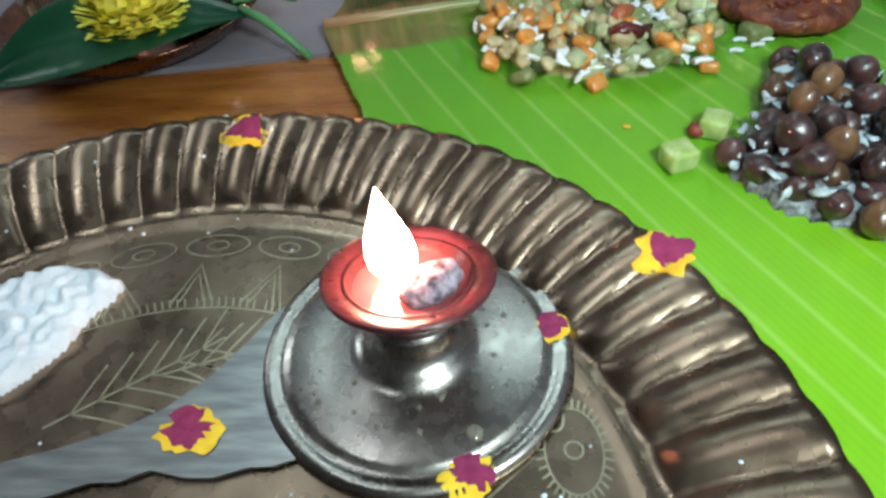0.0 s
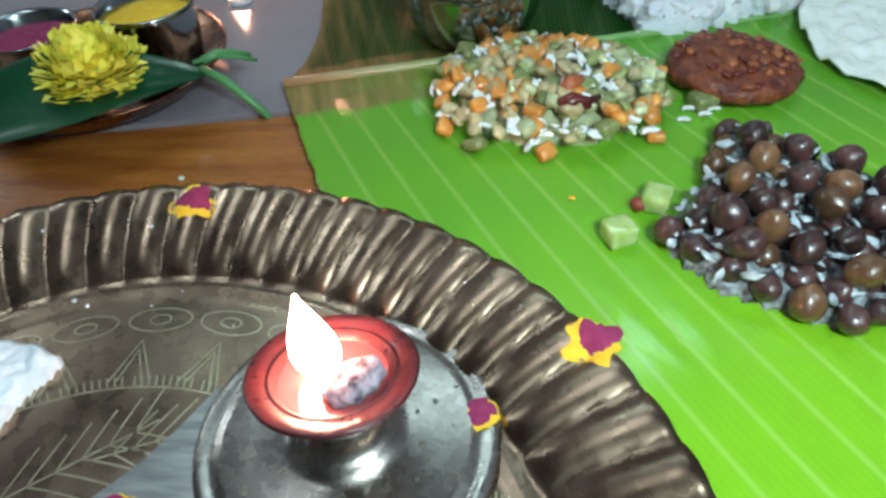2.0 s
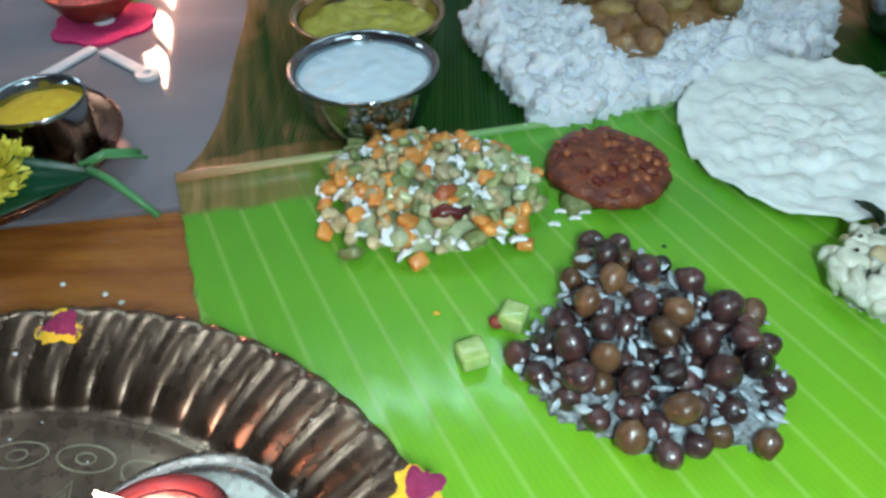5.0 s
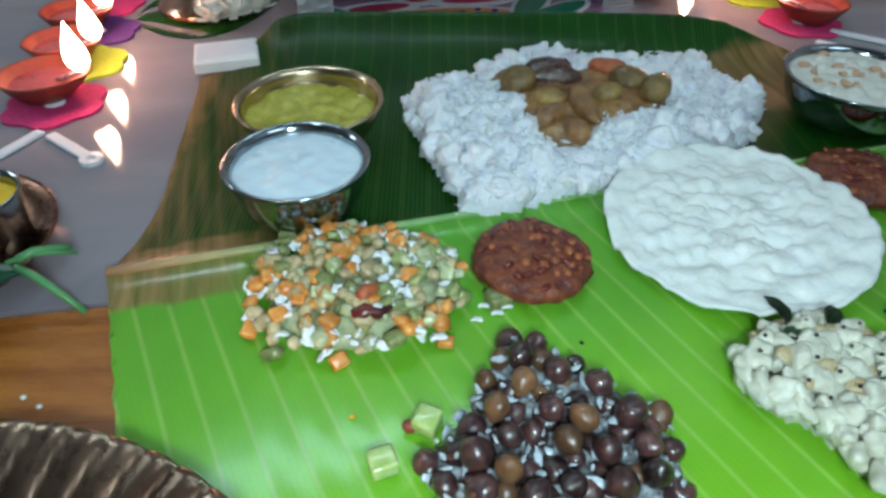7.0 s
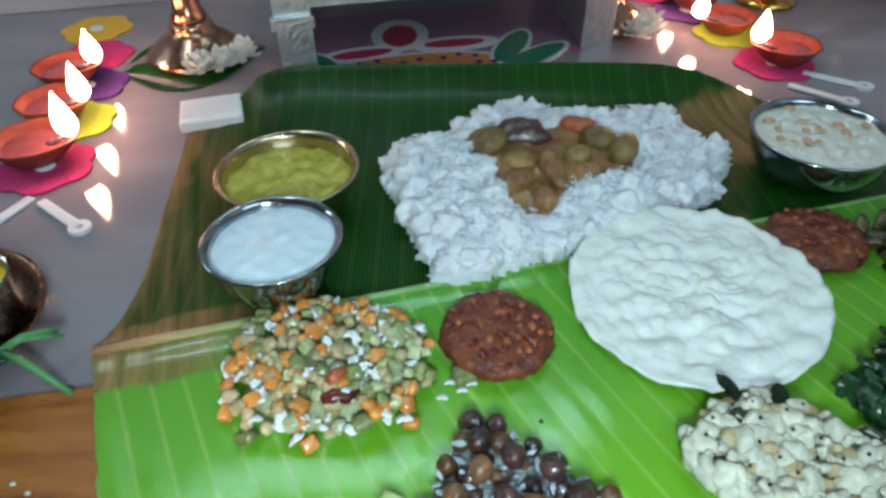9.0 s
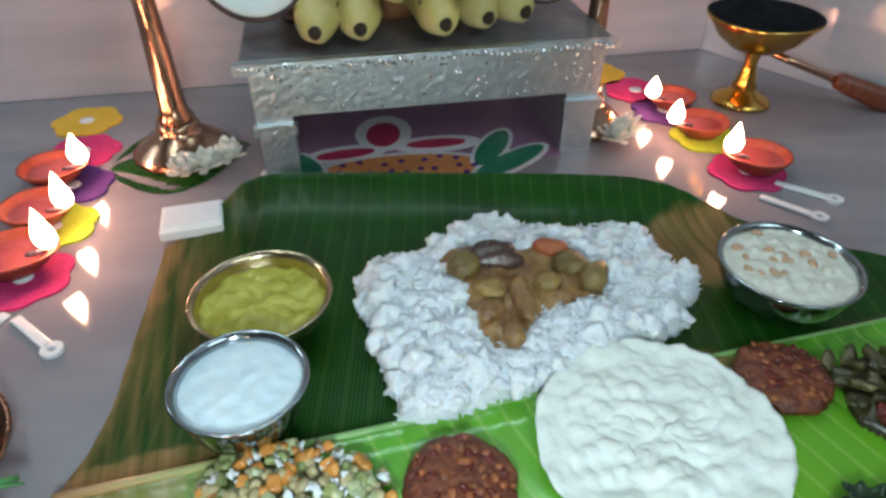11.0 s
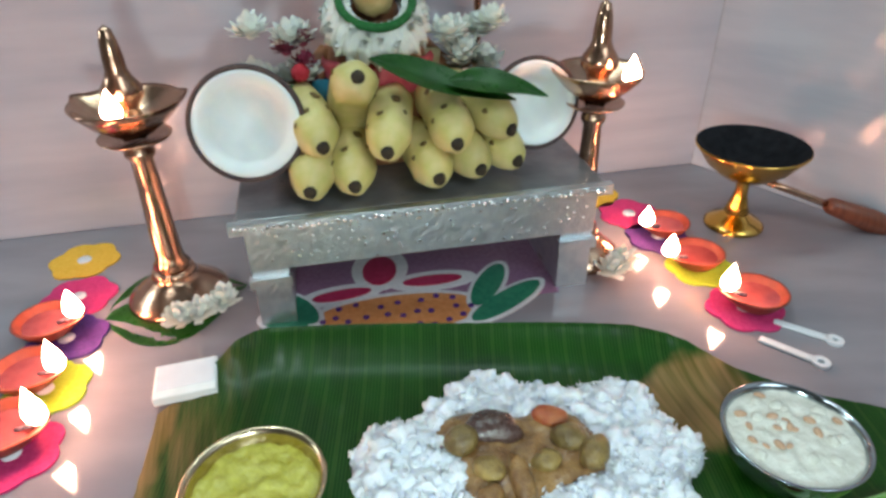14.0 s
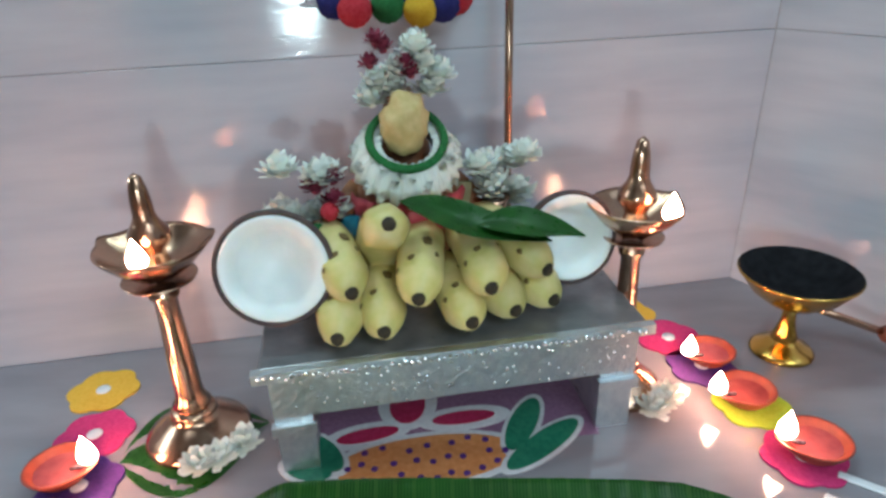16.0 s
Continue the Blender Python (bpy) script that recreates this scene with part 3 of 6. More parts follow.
p_left = CORNER - 2.3 * ALONG
p_right = CORNER + 2.6 * SIDE
wb, wl = wall("wall_back", p_left - Vector((0, 0, 0.06)), CORNER - Vector((0, 0, 0.06)), 2.7, M["grout"], "pale pinkish glazed tile wall behind the offerings")
wr, wrl = wall("wall_right", CORNER - Vector((0, 0, 0.06)), p_right - Vector((0, 0, 0.06)), 2.7, M["grout"], "pale glazed tile side wall")
wall("wall_near", (p_right.x, p_right.y, -0.06), (-1.9, -1.5, -0.06), 2.7, M["plaster"], "plain plastered wall of the room")
wall("wall_left", (-1.9, -1.5, -0.06), (p_left.x, p_left.y, -0.06), 2.7, M["plaster"], "plain plastered wall of the room")
single("ceiling", box(6.5, 5.5, 0.1, (0.6, 0, 2.69)), M["plaster"], "plain white plastered ceiling", "ceiling", kind="structure", smooth=False)
for ob, length, off in ((wb, wl, 0.3), (wr, wrl, 0.0)):
    z = 0.06
    while z < 2.4:
        x = -off
        while x < length:
            a, b = max(x, 0) + 0.001, min(x + 1.3, length) - 0.001
            if b - a > 0.02:
                part("wall_tile", box(b - a, 0.008, 0.3192, ((a + b) / 2, 0.0022, z + 0.16), bevel=0.0006, seg=1), M["tile_wall"], ob, smooth=False)
            x += 1.3
        z += 0.32

# grey tiled ledge, and the brown board before it
E0, ED = Vector((-0.009, 0.314, 0)), Vector((0.991, 0.131, 0))
EN = Vector((-ED.y, ED.x, 0))
single("floor", slab([(-2.0, -2.6), (3.2, -2.6), (3.2, 1.6), (-2.6, 1.6)], -0.1, -0.05), M["plaster"], "plain floor under the ledge", "floor", kind="structure", smooth=False)
q = [E0 - 2.4 * ED, E0 + 2.4 * ED, E0 + 2.4 * ED + 1.3 * EN, E0 - 2.4 * ED + 1.3 * EN]
single("floor_tiles", slab([(p.x, p.y) for p in q], -0.05, 0.0), M["tile_floor"], "glossy grey glazed tile surface under the offerings", "floor", kind="structure", smooth=False)
q = [E0 - 1.2 * ED - 0.0015 * EN, E0 - 1.2 * ED - 0.7 * EN, E0 + 1.4 * ED - 0.7 * EN, E0 + 1.4 * ED - 0.0015 * EN]
single("wooden_board", slab([(p.x, p.y) for p in q], -0.05, -0.002), M["wood"], "brown varnished wooden board under the brass plate", "board", smooth=False)
tl = thing("tube_light", "white tube light fixture fixed to the tiled wall", "light", (0.03, 0.864, 1.04), YAW)
part("housing", box(1.07, 0.055, 0.05, (0, 0.005, 0), bevel=0.006), M["plastic_white"], tl, smooth=False)

# ---- banana leaf ----
LEAF = pose(-0.019, 0.3278, 0, 0, 0, 13.3)
LEFT_BACK = [(0, 0.0), (0.029, 0.013), (0.06, 0.022), (0.11, 0.028), (0.2, 0.039), (0.27, 0.043)]
BACK = [(0.0, 0.22), (0.054, 0.253), (0.095, 0.275), (0.129, 0.285), (0.18, 0.274), (0.243, 0.258), (0.342, 0.230), (0.40, 0.212), (0.438, 0.198), (0.477, 0.168), (0.500, 0.132), (0.545, 0.098), (0.590, 0.068), (0.622, 0.036), (0.654, 0.004)]


def interp(table, x):
    for (a, p), (b, q2) in zip(table, table[1:]):
        if x <= b:
            return p + (q2 - p) * max(0.0, (x - a)) / (b - a)
    return table[-1][1]


def build_leaf():
    bm = bmesh.new()
    nu, nv = 170, 34
    rows = []
    for i in range(nu + 1):
        u = 0.654 * i / nu
        wbk = interp(BACK, u)
        wf = 0.30 * math.sqrt(max(0.0, 1 - max(0.0, (u - 0.35) / 0.335) ** 2)) + 0.002
        row = []
        for j in range(-nv, nv + 1):
            t = j / nv
            v = (wbk if t > 0 else wf) * t
            # the torn end slants with the veins
            off = (interp(LEFT_BACK, v) if v > 0 else -0.15 * v) * max(0.0, 1 - u / 0.12)
            off += 0.0012 * noise.noise(Vector((0, v * 120, 7))) * max(0.0, 1 - u / 0.03)
            x = u + off
            z = 0.0036 + 0.0035 * math.exp(-(v / 0.0045) ** 2)
            rp = (0.00014 if v < 0 else 0.0002) * math.cos(2 * math.pi * 62 * (x - 0.25 * abs(v)))
            z += rp + 0.0012 * noise.noise(Vector((x * 14, v * 14, 2)))
            if v > 0:
                c = max(0.0, (v - (wbk - 0.062)) / 0.062) * min(1.0, max(0.0, (u - 0.02) / 0.08)) * min(1.0, max(0.0, (0.56 - u) / 0.10))
                z += 0.024 * c ** 1.6
                v -= 0.010 * c ** 3
            row.append(bm.verts.new((x, v, max(z, 0.0012))))
        rows.append(row)
    for p, q2 in zip(rows, rows[1:]):
        for k in range(2 * nv):
            bm.faces.new((p[k], p[k + 1], q2[k + 1], q2[k]))
    bmesh.ops.solidify(bm, geom=bm.faces[:], thickness=0.0005)
    return bm


leaf = thing("banana_leaf", "large fresh banana leaf spread as a serving plate", "banana leaf")
leaf.matrix_basis = LEAF
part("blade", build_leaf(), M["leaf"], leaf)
RIB = mat("pale_midrib", (0.16, 0.34, 0.10), (0.26, 0.44, 0.16), rough=0.35, scale=60)
rib_tree = RIB.node_tree
rib_tc = rib_tree.nodes.new("ShaderNodeTexCoord")
rib_xyz = rib_tree.nodes.new("ShaderNodeSeparateXYZ")
rib_tree.links.new(rib_tc.outputs["Object"], rib_xyz.inputs[0])
rib_col = rib_tree.nodes["Principled BSDF"].inputs["Base Color"].links[0].from_socket
rib_dry = node_math(rib_tree, "MINIMUM", node_math(rib_tree, "MAXIMUM", node_math(rib_tree, "SUBTRACT", 1.1, node_math(rib_tree, "MULTIPLY", rib_xyz.outputs[0], 9.0)), 0.0), 1.0)
rib_tree.links.new(node_mix(rib_tree, rib_dry, rib_col, (0.42, 0.25, 0.13)), rib_tree.nodes["Principled BSDF"].inputs["Base Color"])
part("midrib", tube([(0.001 + 0.64 * k / 20, 0, 0.0062) for k in range(21)], [0.0030 * (1 - 0.6 * k / 20) for k in range(21)], 8), RIB, leaf, "pale green midrib, dry at the torn end")

# ---- brass plate with fluted rim ----
PX, PY, RIM, FLOOR_R, RIBS = -0.0222, 0.0712, 0.158, 0.1215, 64


def plate_height(r):
    if r < FLOOR_R - 0.004:
        return 0.0065
    if r < FLOOR_R + 0.002:
        return 0.0065 + 0.0012 * math.sin(math.pi * (r - FLOOR_R + 0.004) / 0.006)
    t = (r - FLOOR_R - 0.002) / (RIM - FLOOR_R - 0.002)
    return 0.0065 + 0.0155 * t ** 0.75


def plate_point(a, r):
    z = plate_height(r)
    t = (r - FLOOR_R - 0.002) / (RIM - FLOOR_R - 0.002)
    if t > 0:
        w = abs(math.sin(RIBS * a / 2 + 0.9 * t * t)) ** 0.62
        z += 0.0027 * (w - 0.7) * min(1.0, t / 0.16) * min(1.0, (1.03 - t) / 0.12 + 0.25)
    return z


def build_plate():
    bm = bmesh.new()
    seg = RIBS * 10
    radii = [0.03, 0.06, 0.09, 0.105, 0.1135, 0.1175, 0.1195, 0.1215, 0.1235] + [0.1235 + (RIM - 0.1235) * k / 14 for k in range(1, 15)]
    c = bm.verts.new((0, 0, 0.0065))
    rings = []
    for r in radii:
        rings.append([bm.verts.new((r * math.cos(a), r * math.sin(a), plate_point(a, r))) for a in (2 * math.pi * k / seg for k in range(seg))])
    for k in range(seg):
        w = 0.0008 * (abs(math.sin(RIBS * math.pi * k / seg + 0.5)) ** 0.6)
        a = 2 * math.pi * k / seg
        rings[-1][k].co += Vector((math.cos(a), math.sin(a), 0)) * w
        bm.faces.new((c, rings[0][k], rings[0][(k + 1) % seg]))
    lip = [bm.verts.new((v.co.x * 1.006, v.co.y * 1.006, v.co.z - 0.0016)) for v in rings[-1]]
    rings.append(lip)
    rings.append([bm.verts.new((v.co.x * 0.99, v.co.y * 0.99, v.co.z - 0.001)) for v in lip])
    for r in (0.1235, 0.118, 0.03):
        rings.append([bm.verts.new((r * math.cos(a), r * math.sin(a), 0.0042 + max(0, r - 0.12) * 0.2)) for a in (2 * math.pi * k / seg for k in range(seg))])
    for p, q2 in zip(rings, rings[1:]):
        for k in range(seg):
            bm.faces.new((p[k], p[(k + 1) % seg], q2[(k + 1) % seg], q2[k]))
    bm.faces.new(rings[-1])
    return bm


plate = thing("brass_plate", "large aged brass plate with fluted rim on a wooden board", "plate", (PX, PY, 0))
part("dish", build_plate(), M["brass"], plate)


def engraved(points, width=0.0007):
    part("engraving", ribbon([(x - PX, y - PY, 0.00668) for x, y in points], width), M["brass_line"], plate, smooth=False)


def arc(cx, cy, r0, a0, a1, n=14, ry=None):
    return [(cx + r0 * math.cos(radians(a0 + (a1 - a0) * k / n)), cy + (ry or r0) * math.sin(radians(a0 + (a1 - a0) * k / n))) for k in range(n + 1)]


# band of small flames, hatching, scrolls and a flower leaf, round the plate's middle
for deg in range(20, 200, 15):
    a = radians(deg)
    ca, sa = math.cos(a), math.sin(a)
    for s, h in ((0.0062, 0.0155), (0.0038, 0.0115)):
        engraved([(PX + r * ca - o * sa, PY + r * sa + o * ca) for r, o in ((0.083, s), (0.083 + h, 0.0), (0.083, -s))], 0.0008)
    for k in range(9):
        b = a + radians(k * 1.55 + 1.0)
        engraved([(PX + 0.081 * math.cos(b), PY + 0.081 * math.sin(b)), (PX + 0.0845 * math.cos(b + 0.01), PY + 0.0845 * math.sin(b + 0.01))], 0.0006)
engraved(arc(PX, PY, 0.0805, 0, 215, 60), 0.0006)
for deg in range(28, 200, 13):
    a = radians(deg)
    cx, cy = PX + 0.1065 * math.cos(a), PY + 0.1065 * math.sin(a)
    for ra, rb in ((0.0105, 0.0048), (0.0035, 0.002)):
        pts = []
        for k in range(19):
            t = 2 * math.pi * k / 18
            x, y = ra * math.cos(t), rb * math.sin(t)
            pts.append((cx - x * math.sin(a) + y * math.cos(a), cy + x * math.cos(a) + y * math.sin(a)))
        engraved(pts, 0.0006)
for ox, oy, ang, ln in ((-0.056, 0.112, 35, 0.05), (-0.03, 0.128, 20, 0.04)):
    ca, sa = math.cos(radians(ang)), math.sin(radians(ang))
    engraved([(ox + ln * t / 8 * ca, oy + ln * t / 8 * sa) for t in range(9)], 0.0007)
    for k in range(1, 7):
        for s in (-1, 1):
            px, py = ox + ln * k / 7 * ca, oy + ln * k / 7 * sa
            b = radians(ang + s * 42)
            engraved([(px + 0.017 * t / 4 * math.cos(b), py + 0.017 * t / 4 * math.sin(b) - 0.0012 * (t / 4) ** 2) for t in range(5)], 0.0006)
ex, ey = 0.080, 0.107
engraved(arc(ex, ey, 0.0022, 0, 360), 0.0006)
engraved(arc(ex, ey, 0.007, 0, 360, 24, 0.011), 0.0005)
for k in range(34):
    a = 2 * math.pi * k / 34
    engraved([(ex + 0.0072 * math.cos(a), ey + 0.0112 * math.sin(a)), (ex + 0.0094 * math.cos(a), ey + 0.0138 * math.sin(a))], 0.0006)

# ash powder and small grains on the plate
ASH = [(-0.115, 0.150), (-0.094, 0.161), (-0.073, 0.168), (-0.062, 0.166), (-0.052, 0.161), (-0.053, 0.155), (-0.058, 0.147), (-0.060, 0.138), (-0.063, 0.131), (-0.072, 0.121), (-0.09, 0.105), (-0.115, 0.11)]
single("ash_powder", mound(ASH, 0.004, 0.0012, 0.8, 260, 0.004, 0.0066), M["powder"], "heap of pale white sacred ash on the plate", "powder")
rng = random.Random(5)
crumb = mesh_of("grain", lump(0.0008, 0.0007, 0.0005, 0.4, 900, 1), M["powder"])
for k in range(46):
    a, r = rng.uniform(0.2, 2.6), rng.uniform(0.03, 0.12) if k % 3 else rng.uniform(0.118, 0.15)
    x, y = PX + r * math.cos(a), PY + r * math.sin(a)
    if math.hypot(x - 0.04, y - 0.135) > 0.045:
        part("grain", crumb, None, plate, m=pose(r * math.cos(a), r * math.sin(a), plate_point(a, r) + 0.0003, 0, 0, 60 * k) @ Matrix.Scale(rng.uniform(0.5, 1.3), 4))


def kumkum_mark(x, y, size, height, turn=0.0):
    """Yellow turmeric dab with a maroon kumkum centre, following the surface below."""
    t = thing("kumkum_mark", "maroon kumkum dab on a yellow turmeric smear", "mark", group="kumkum marks")
    for nm, mt, s, lift, sd in (("turmeric_smear", M["turmeric"], 1.0, 0.0004, x * 40), ("kumkum_dab", M["kumkum"], 0.80, 0.0009, y * 50)):
        bm = bmesh.new()
        rows = []
        for i in range(8):
            ring = []
            for k in range(28):
                a = 2 * math.pi * k / 28
                e = 1 + 0.55 * noise.noise(Vector((1.2 * math.cos(a), 1.2 * math.sin(a), sd))) + 0.30 * noise.noise(Vector((4 * math.cos(a), 4 * math.sin(a), sd))) + 0.16 * noise.noise(Vector((11 * math.cos(a), 11 * math.sin(a), sd)))
                r = size * s * e * i / 7
                px, py = x + r * math.cos(a + turn), y + 0.8 * r * math.sin(a + turn) + (0.20 * size if s < 1 else 0)
                ring.append(bm.verts.new((px, py, height(px, py) + lift * (1 - 0.7 * (i / 7) ** 4) + 0.0003 * noise.noise(Vector((px, py, 0)) * 700))))
            rows.append(ring)
        for p, q2 in zip(rows, rows[1:]):
            for k in range(28):
                bm.faces.new((p[k], p[(k + 1) % 28], q2[(k + 1) % 28], q2[k]))
        bmesh.ops.remove_doubles(bm, verts=bm.verts, dist=1e-6)
        part(nm, bm, mt, t)


def on_plate(x, y):
    r, a = math.hypot(x - PX, y - PY), math.atan2(y - PY, x - PX)
    return plate_point(a % (2 * math.pi), min(r, RIM))


# ---- hand lamp standing on the plate ----
LX, LY = 0.0405, 0.1355
lamp = thing("aarti_lamp", "plated brass hand lamp with flat handle on the plate", "lamp", (LX, LY, 0.0066))
BASE = [(0, 0.0005), (0.041, 0.0), (0.0422, 0.0012), (0.0415, 0.0028), (0.0392, 0.0033), (0.0380, 0.0026), (0.0362, 0.0026), (0.0350, 0.0034), (0.0335, 0.0037), (0.026, 0.0040), (0.018, 0.0046), (0.0142, 0.0054), (0.0134, 0.0066), (0.0122, 0.0071), (0.0100, 0.0092), (0.0089, 0.0118), (0.0084, 0.0150), (0.0094, 0.0172), (0.0112, 0.0178), (0.0112, 0.0186), (0, 0.0186)]
part("base", lathe(BASE, 72), M["steelbrass"], lamp)
HANDLE = [(0.008, 0.157), (-0.001, 0.149), (-0.008, 0.137), (-0.015, 0.1265), (-0.024, 0.117), (-0.033, 0.1115), (-0.047, 0.106), (-0.062, 0.1015), (-0.085, 0.096), (-0.105, 0.088), (-0.105, 0.074), (-0.085, 0.080), (-0.06, 0.0885), (-0.045, 0.0935), (-0.036, 0.097), (-0.029, 0.0972), (-0.022, 0.1003), (-0.013, 0.0985), (-0.006, 0.0985), (0.002, 0.1012), (0.008, 0.1015), (0.013, 0.1035), (0.03, 0.12), (0.02, 0.15)]
part("handle", slab([(x - LX, y - LY) for x, y in HANDLE], 0.0008, 0.0018), M["handle_metal"], lamp, "flat scratched handle with scalloped edge", smooth=False)
DZ = 0.0066 + 0.0186


def diya(at, yaw, r, label, oiled=False, spout=0.25, flange=False):
    """Clay lamp with a pinched spout along +x, its oil, wick and flame."""
    t = thing("diya", label, "oil lamp", at, yaw, "clay oil lamps")
    prof = [(0.0, 0.0), (0.5, 0.0), (0.62, 0.06), (0.82, 0.30), (0.97, 0.55), (1.0, 0.60), (0.97, 0.63), (0.90, 0.60), (0.84, 0.54), (0.72, 0.38), (0.5, 0.24), (0.0, 0.2)]

    if flange:
        prof = [(0.0, 0.0), (0.46, 0.0), (0.62, 0.08), (0.86, 0.36), (1.0, 0.50), (1.01, 0.54), (0.98, 0.56), (0.78, 0.53), (0.765, 0.50), (0.75, 0.53), (0.72, 0.52), (0.62, 0.36), (0.45, 0.26), (0.0, 0.22)]

    def pinch(a, rr, zz):
        c = max(0.0, math.cos(a)) ** 7
        return rr * (1 + spout * c * (zz / (0.6 * r))), zz + 0.05 * c * zz
    part("bowl", lathe([(p * r, z * r) for p, z in prof], 48, wave=pinch), M["clay_oiled"] if oiled else M["clay"], t)
    part("oil", lathe([(0.0, 0.405 * r), (0.5 * r, 0.407 * r), ((0.655 if flange else 0.74) * r, 0.41 * r)], 40), M["oil"], t)
    return t


def flame_mesh(h, w, lean=0.0, tilt=0.0):
    bm = bmesh.new()
    rows = []
    prof = [(0.0, 0.25), (0.06, 0.62), (0.16, 0.92), (0.28, 1.0), (0.42, 0.92), (0.58, 0.70), (0.74, 0.44), (0.88, 0.2), (0.97, 0.06), (1.0, 0.0)]
    for t, k in prof:
        x, y = lean * h * t ** 1.4, tilt * h * t ** 1.4
        rows.append([bm.verts.new((x + w * k * math.cos(2 * math.pi * s / 14), y + 0.8 * w * k * math.sin(2 * math.pi * s / 14), h * t)) for s in range(14)])
    for p, q2 in zip(rows, rows[1:]):
        for s in range(14):
            bm.faces.new((p[s], p[(s + 1) % 14], q2[(s + 1) % 14], q2[s]))
    bm.faces.new(rows[0])
    bmesh.ops.remove_doubles(bm, verts=bm.verts, dist=1e-5)
    return bm


main = diya((LX + 0.0005, LY - 0.0015, DZ), 0, 0.0212, "small oiled terracotta lamp burning on the brass stand", True, 0.0, True)
main.matrix_basis = pose(LX + 0.0005, LY - 0.0015, DZ + 0.0018, -12, 0, 0)
part("wick", lump(0.0080, 0.0050, 0.0036, 0.30, 320, 3), M["wick"], main, "charred grey wick lump", m=pose(0.0058, -0.0042, 0.0112, 14, -8, 38))
part("flame", flame_mesh(0.028, 0.0062, -0.05, 0.02), M["lamp_flame"], main, "bright white flame", m=pose(-0.0035, 0.002, 0.0092, 12, 0, 0))
for x, y, s in ((-0.015, 0.110, 0.0078),):
    kumkum_mark(x, y, s, lambda a, b: 0.0086, 0.4)
kumkum_mark(0.055, 0.099, 0.0066, lambda a, b: 0.0066 + (0.0030 if math.hypot(a - LX, b - LY) < 0.042 else 0.0004), 0.2)
kumkum_mark(0.077, 0.141, 0.0062, lambda a, b: 0.0098 if math.hypot(a - LX, b - LY) < 0.042 else 0.0072, 1.9)
kumkum_mark(-0.0265, 0.2215, 0.0076, on_plate, 0.6)
kumkum_mark(0.110, 0.157, 0.0085, on_plate, 2.4)

# oil drops on the lamp's foot
rng = random.Random(19)
drop_mat = mat("oil_drop", (0.5, 0.45, 0.35), rough=0.05, scale=50, trans=0.7)
drop = mesh_of("oil_drop", lump(0.0007, 0.0007, 0.00035, 0.0, 1, 2), drop_mat)
for k in range(34):
    a, r = rng.uniform(1.6, 7.0), rng.uniform(0.018, 0.034)
    z = 0.0046 - (r - 0.018) * 0.06
    part("oil_drop", drop, None, lamp, m=pose(r * math.cos(a), r * math.sin(a), z) @ Matrix.Scale(rng.choice((0.5, 0.7, 0.9, 1.3)) if k else 3.4, 4))

# ---- bowls ----


def bowl(name, label, at, r, h, foot, metal, fill, fill_z, fill_label, fill_rough=0.0):
    t = thing(name, label, "bowl", at, group="serving bowls")
    prof = [(0, 0.0008), (foot * 0.9, 0.0), (foot, 0.001)]
    n = 12
    for k in range(1, n + 1):
        a = k / n
        prof.append((foot + (r - 0.0015 - foot) * math.sin(a * math.pi / 2) ** 0.85, 0.001 + (h - 0.0025) * (1 - math.cos(a * math.pi / 2)) ** 0.8))
    prof += [(r + 0.0004, h - 0.001), (r + 0.0012, h), (r, h + 0.0008), (r - 0.0014, h)]
    for k in range(n, 0, -1):
        a = k / n
        prof.append((max(0.001, foot + (r - 0.003 - foot) * math.sin(a * math.pi / 2) ** 0.85 - 0.0006), 0.0022 + (h - 0.004) * (1 - math.cos(a * math.pi / 2)) ** 0.8))
    prof.append((0, 0.002))
    part("shell", lathe(prof, 72), metal, t)
    rf = 0.0
    for p, q2 in zip(prof[:n + 3], prof[1:n + 3]):
        if p[1] <= fill_z <= q2[1]:
            rf = p[0] + (q2[0] - p[0]) * (fill_z - p[1]) / max(1e-6, q2[1] - p[1])
    rings = [(rf * k / 12, fill_z + 0.0012 * (1 - (k / 12) ** 2)) for k in range(13)]
    rings[-1] = (rf - 0.0009, fill_z)

    def rumple(a, rr, zz):
        return rr, zz + fill_rough * noise.noise(Vector((rr * math.cos(a) * 130, rr * math.sin(a) * 130, at[0] * 50)))
    return part("food", lathe(rings, 56, wave=rumple), fill, t, fill_label)


LZ = 0.0042
bowl("steel_bowl", "small stainless steel bowl of white curd on the leaf", (0.0755, 0.378, LZ), 0.0385, 0.037, 0.021, M["steel"], M["curd"], 0.0315, "thick white curd", 0.0012)
bowl("brass_bowl", "small brass bowl of yellow dal on the leaf", (0.071, 0.4575, LZ), 0.0465, 0.031, 0.020, M["bowl_brass"], M["yellow_dal"], 0.0205, "coarse yellow dal", 0.0035)
pay = bowl("steel_bowl", "stainless steel bowl of milk pudding on the leaf", (0.4375, 0.478, LZ), 0.0475, 0.034, 0.026, M["steel"], M["payasam"], 0.0300, "lumpy white milk pudding", 0.003)
rng = random.Random(11)
nut = mesh_of("nut", lump(0.0045, 0.003, 0.0022, 0.3, 200, 2), M["nut"])
for k in range(16):
    a, r = rng.uniform(0, 6.28), 0.038 * math.sqrt(rng.random())
    part("nut", nut, None, pay, m=pose(r * math.cos(a), r * math.sin(a), 0.0318, rng.uniform(-20, 20), 0, rng.uniform(0, 180)) @ Matrix.Scale(rng.uniform(0.6, 1.1), 4))
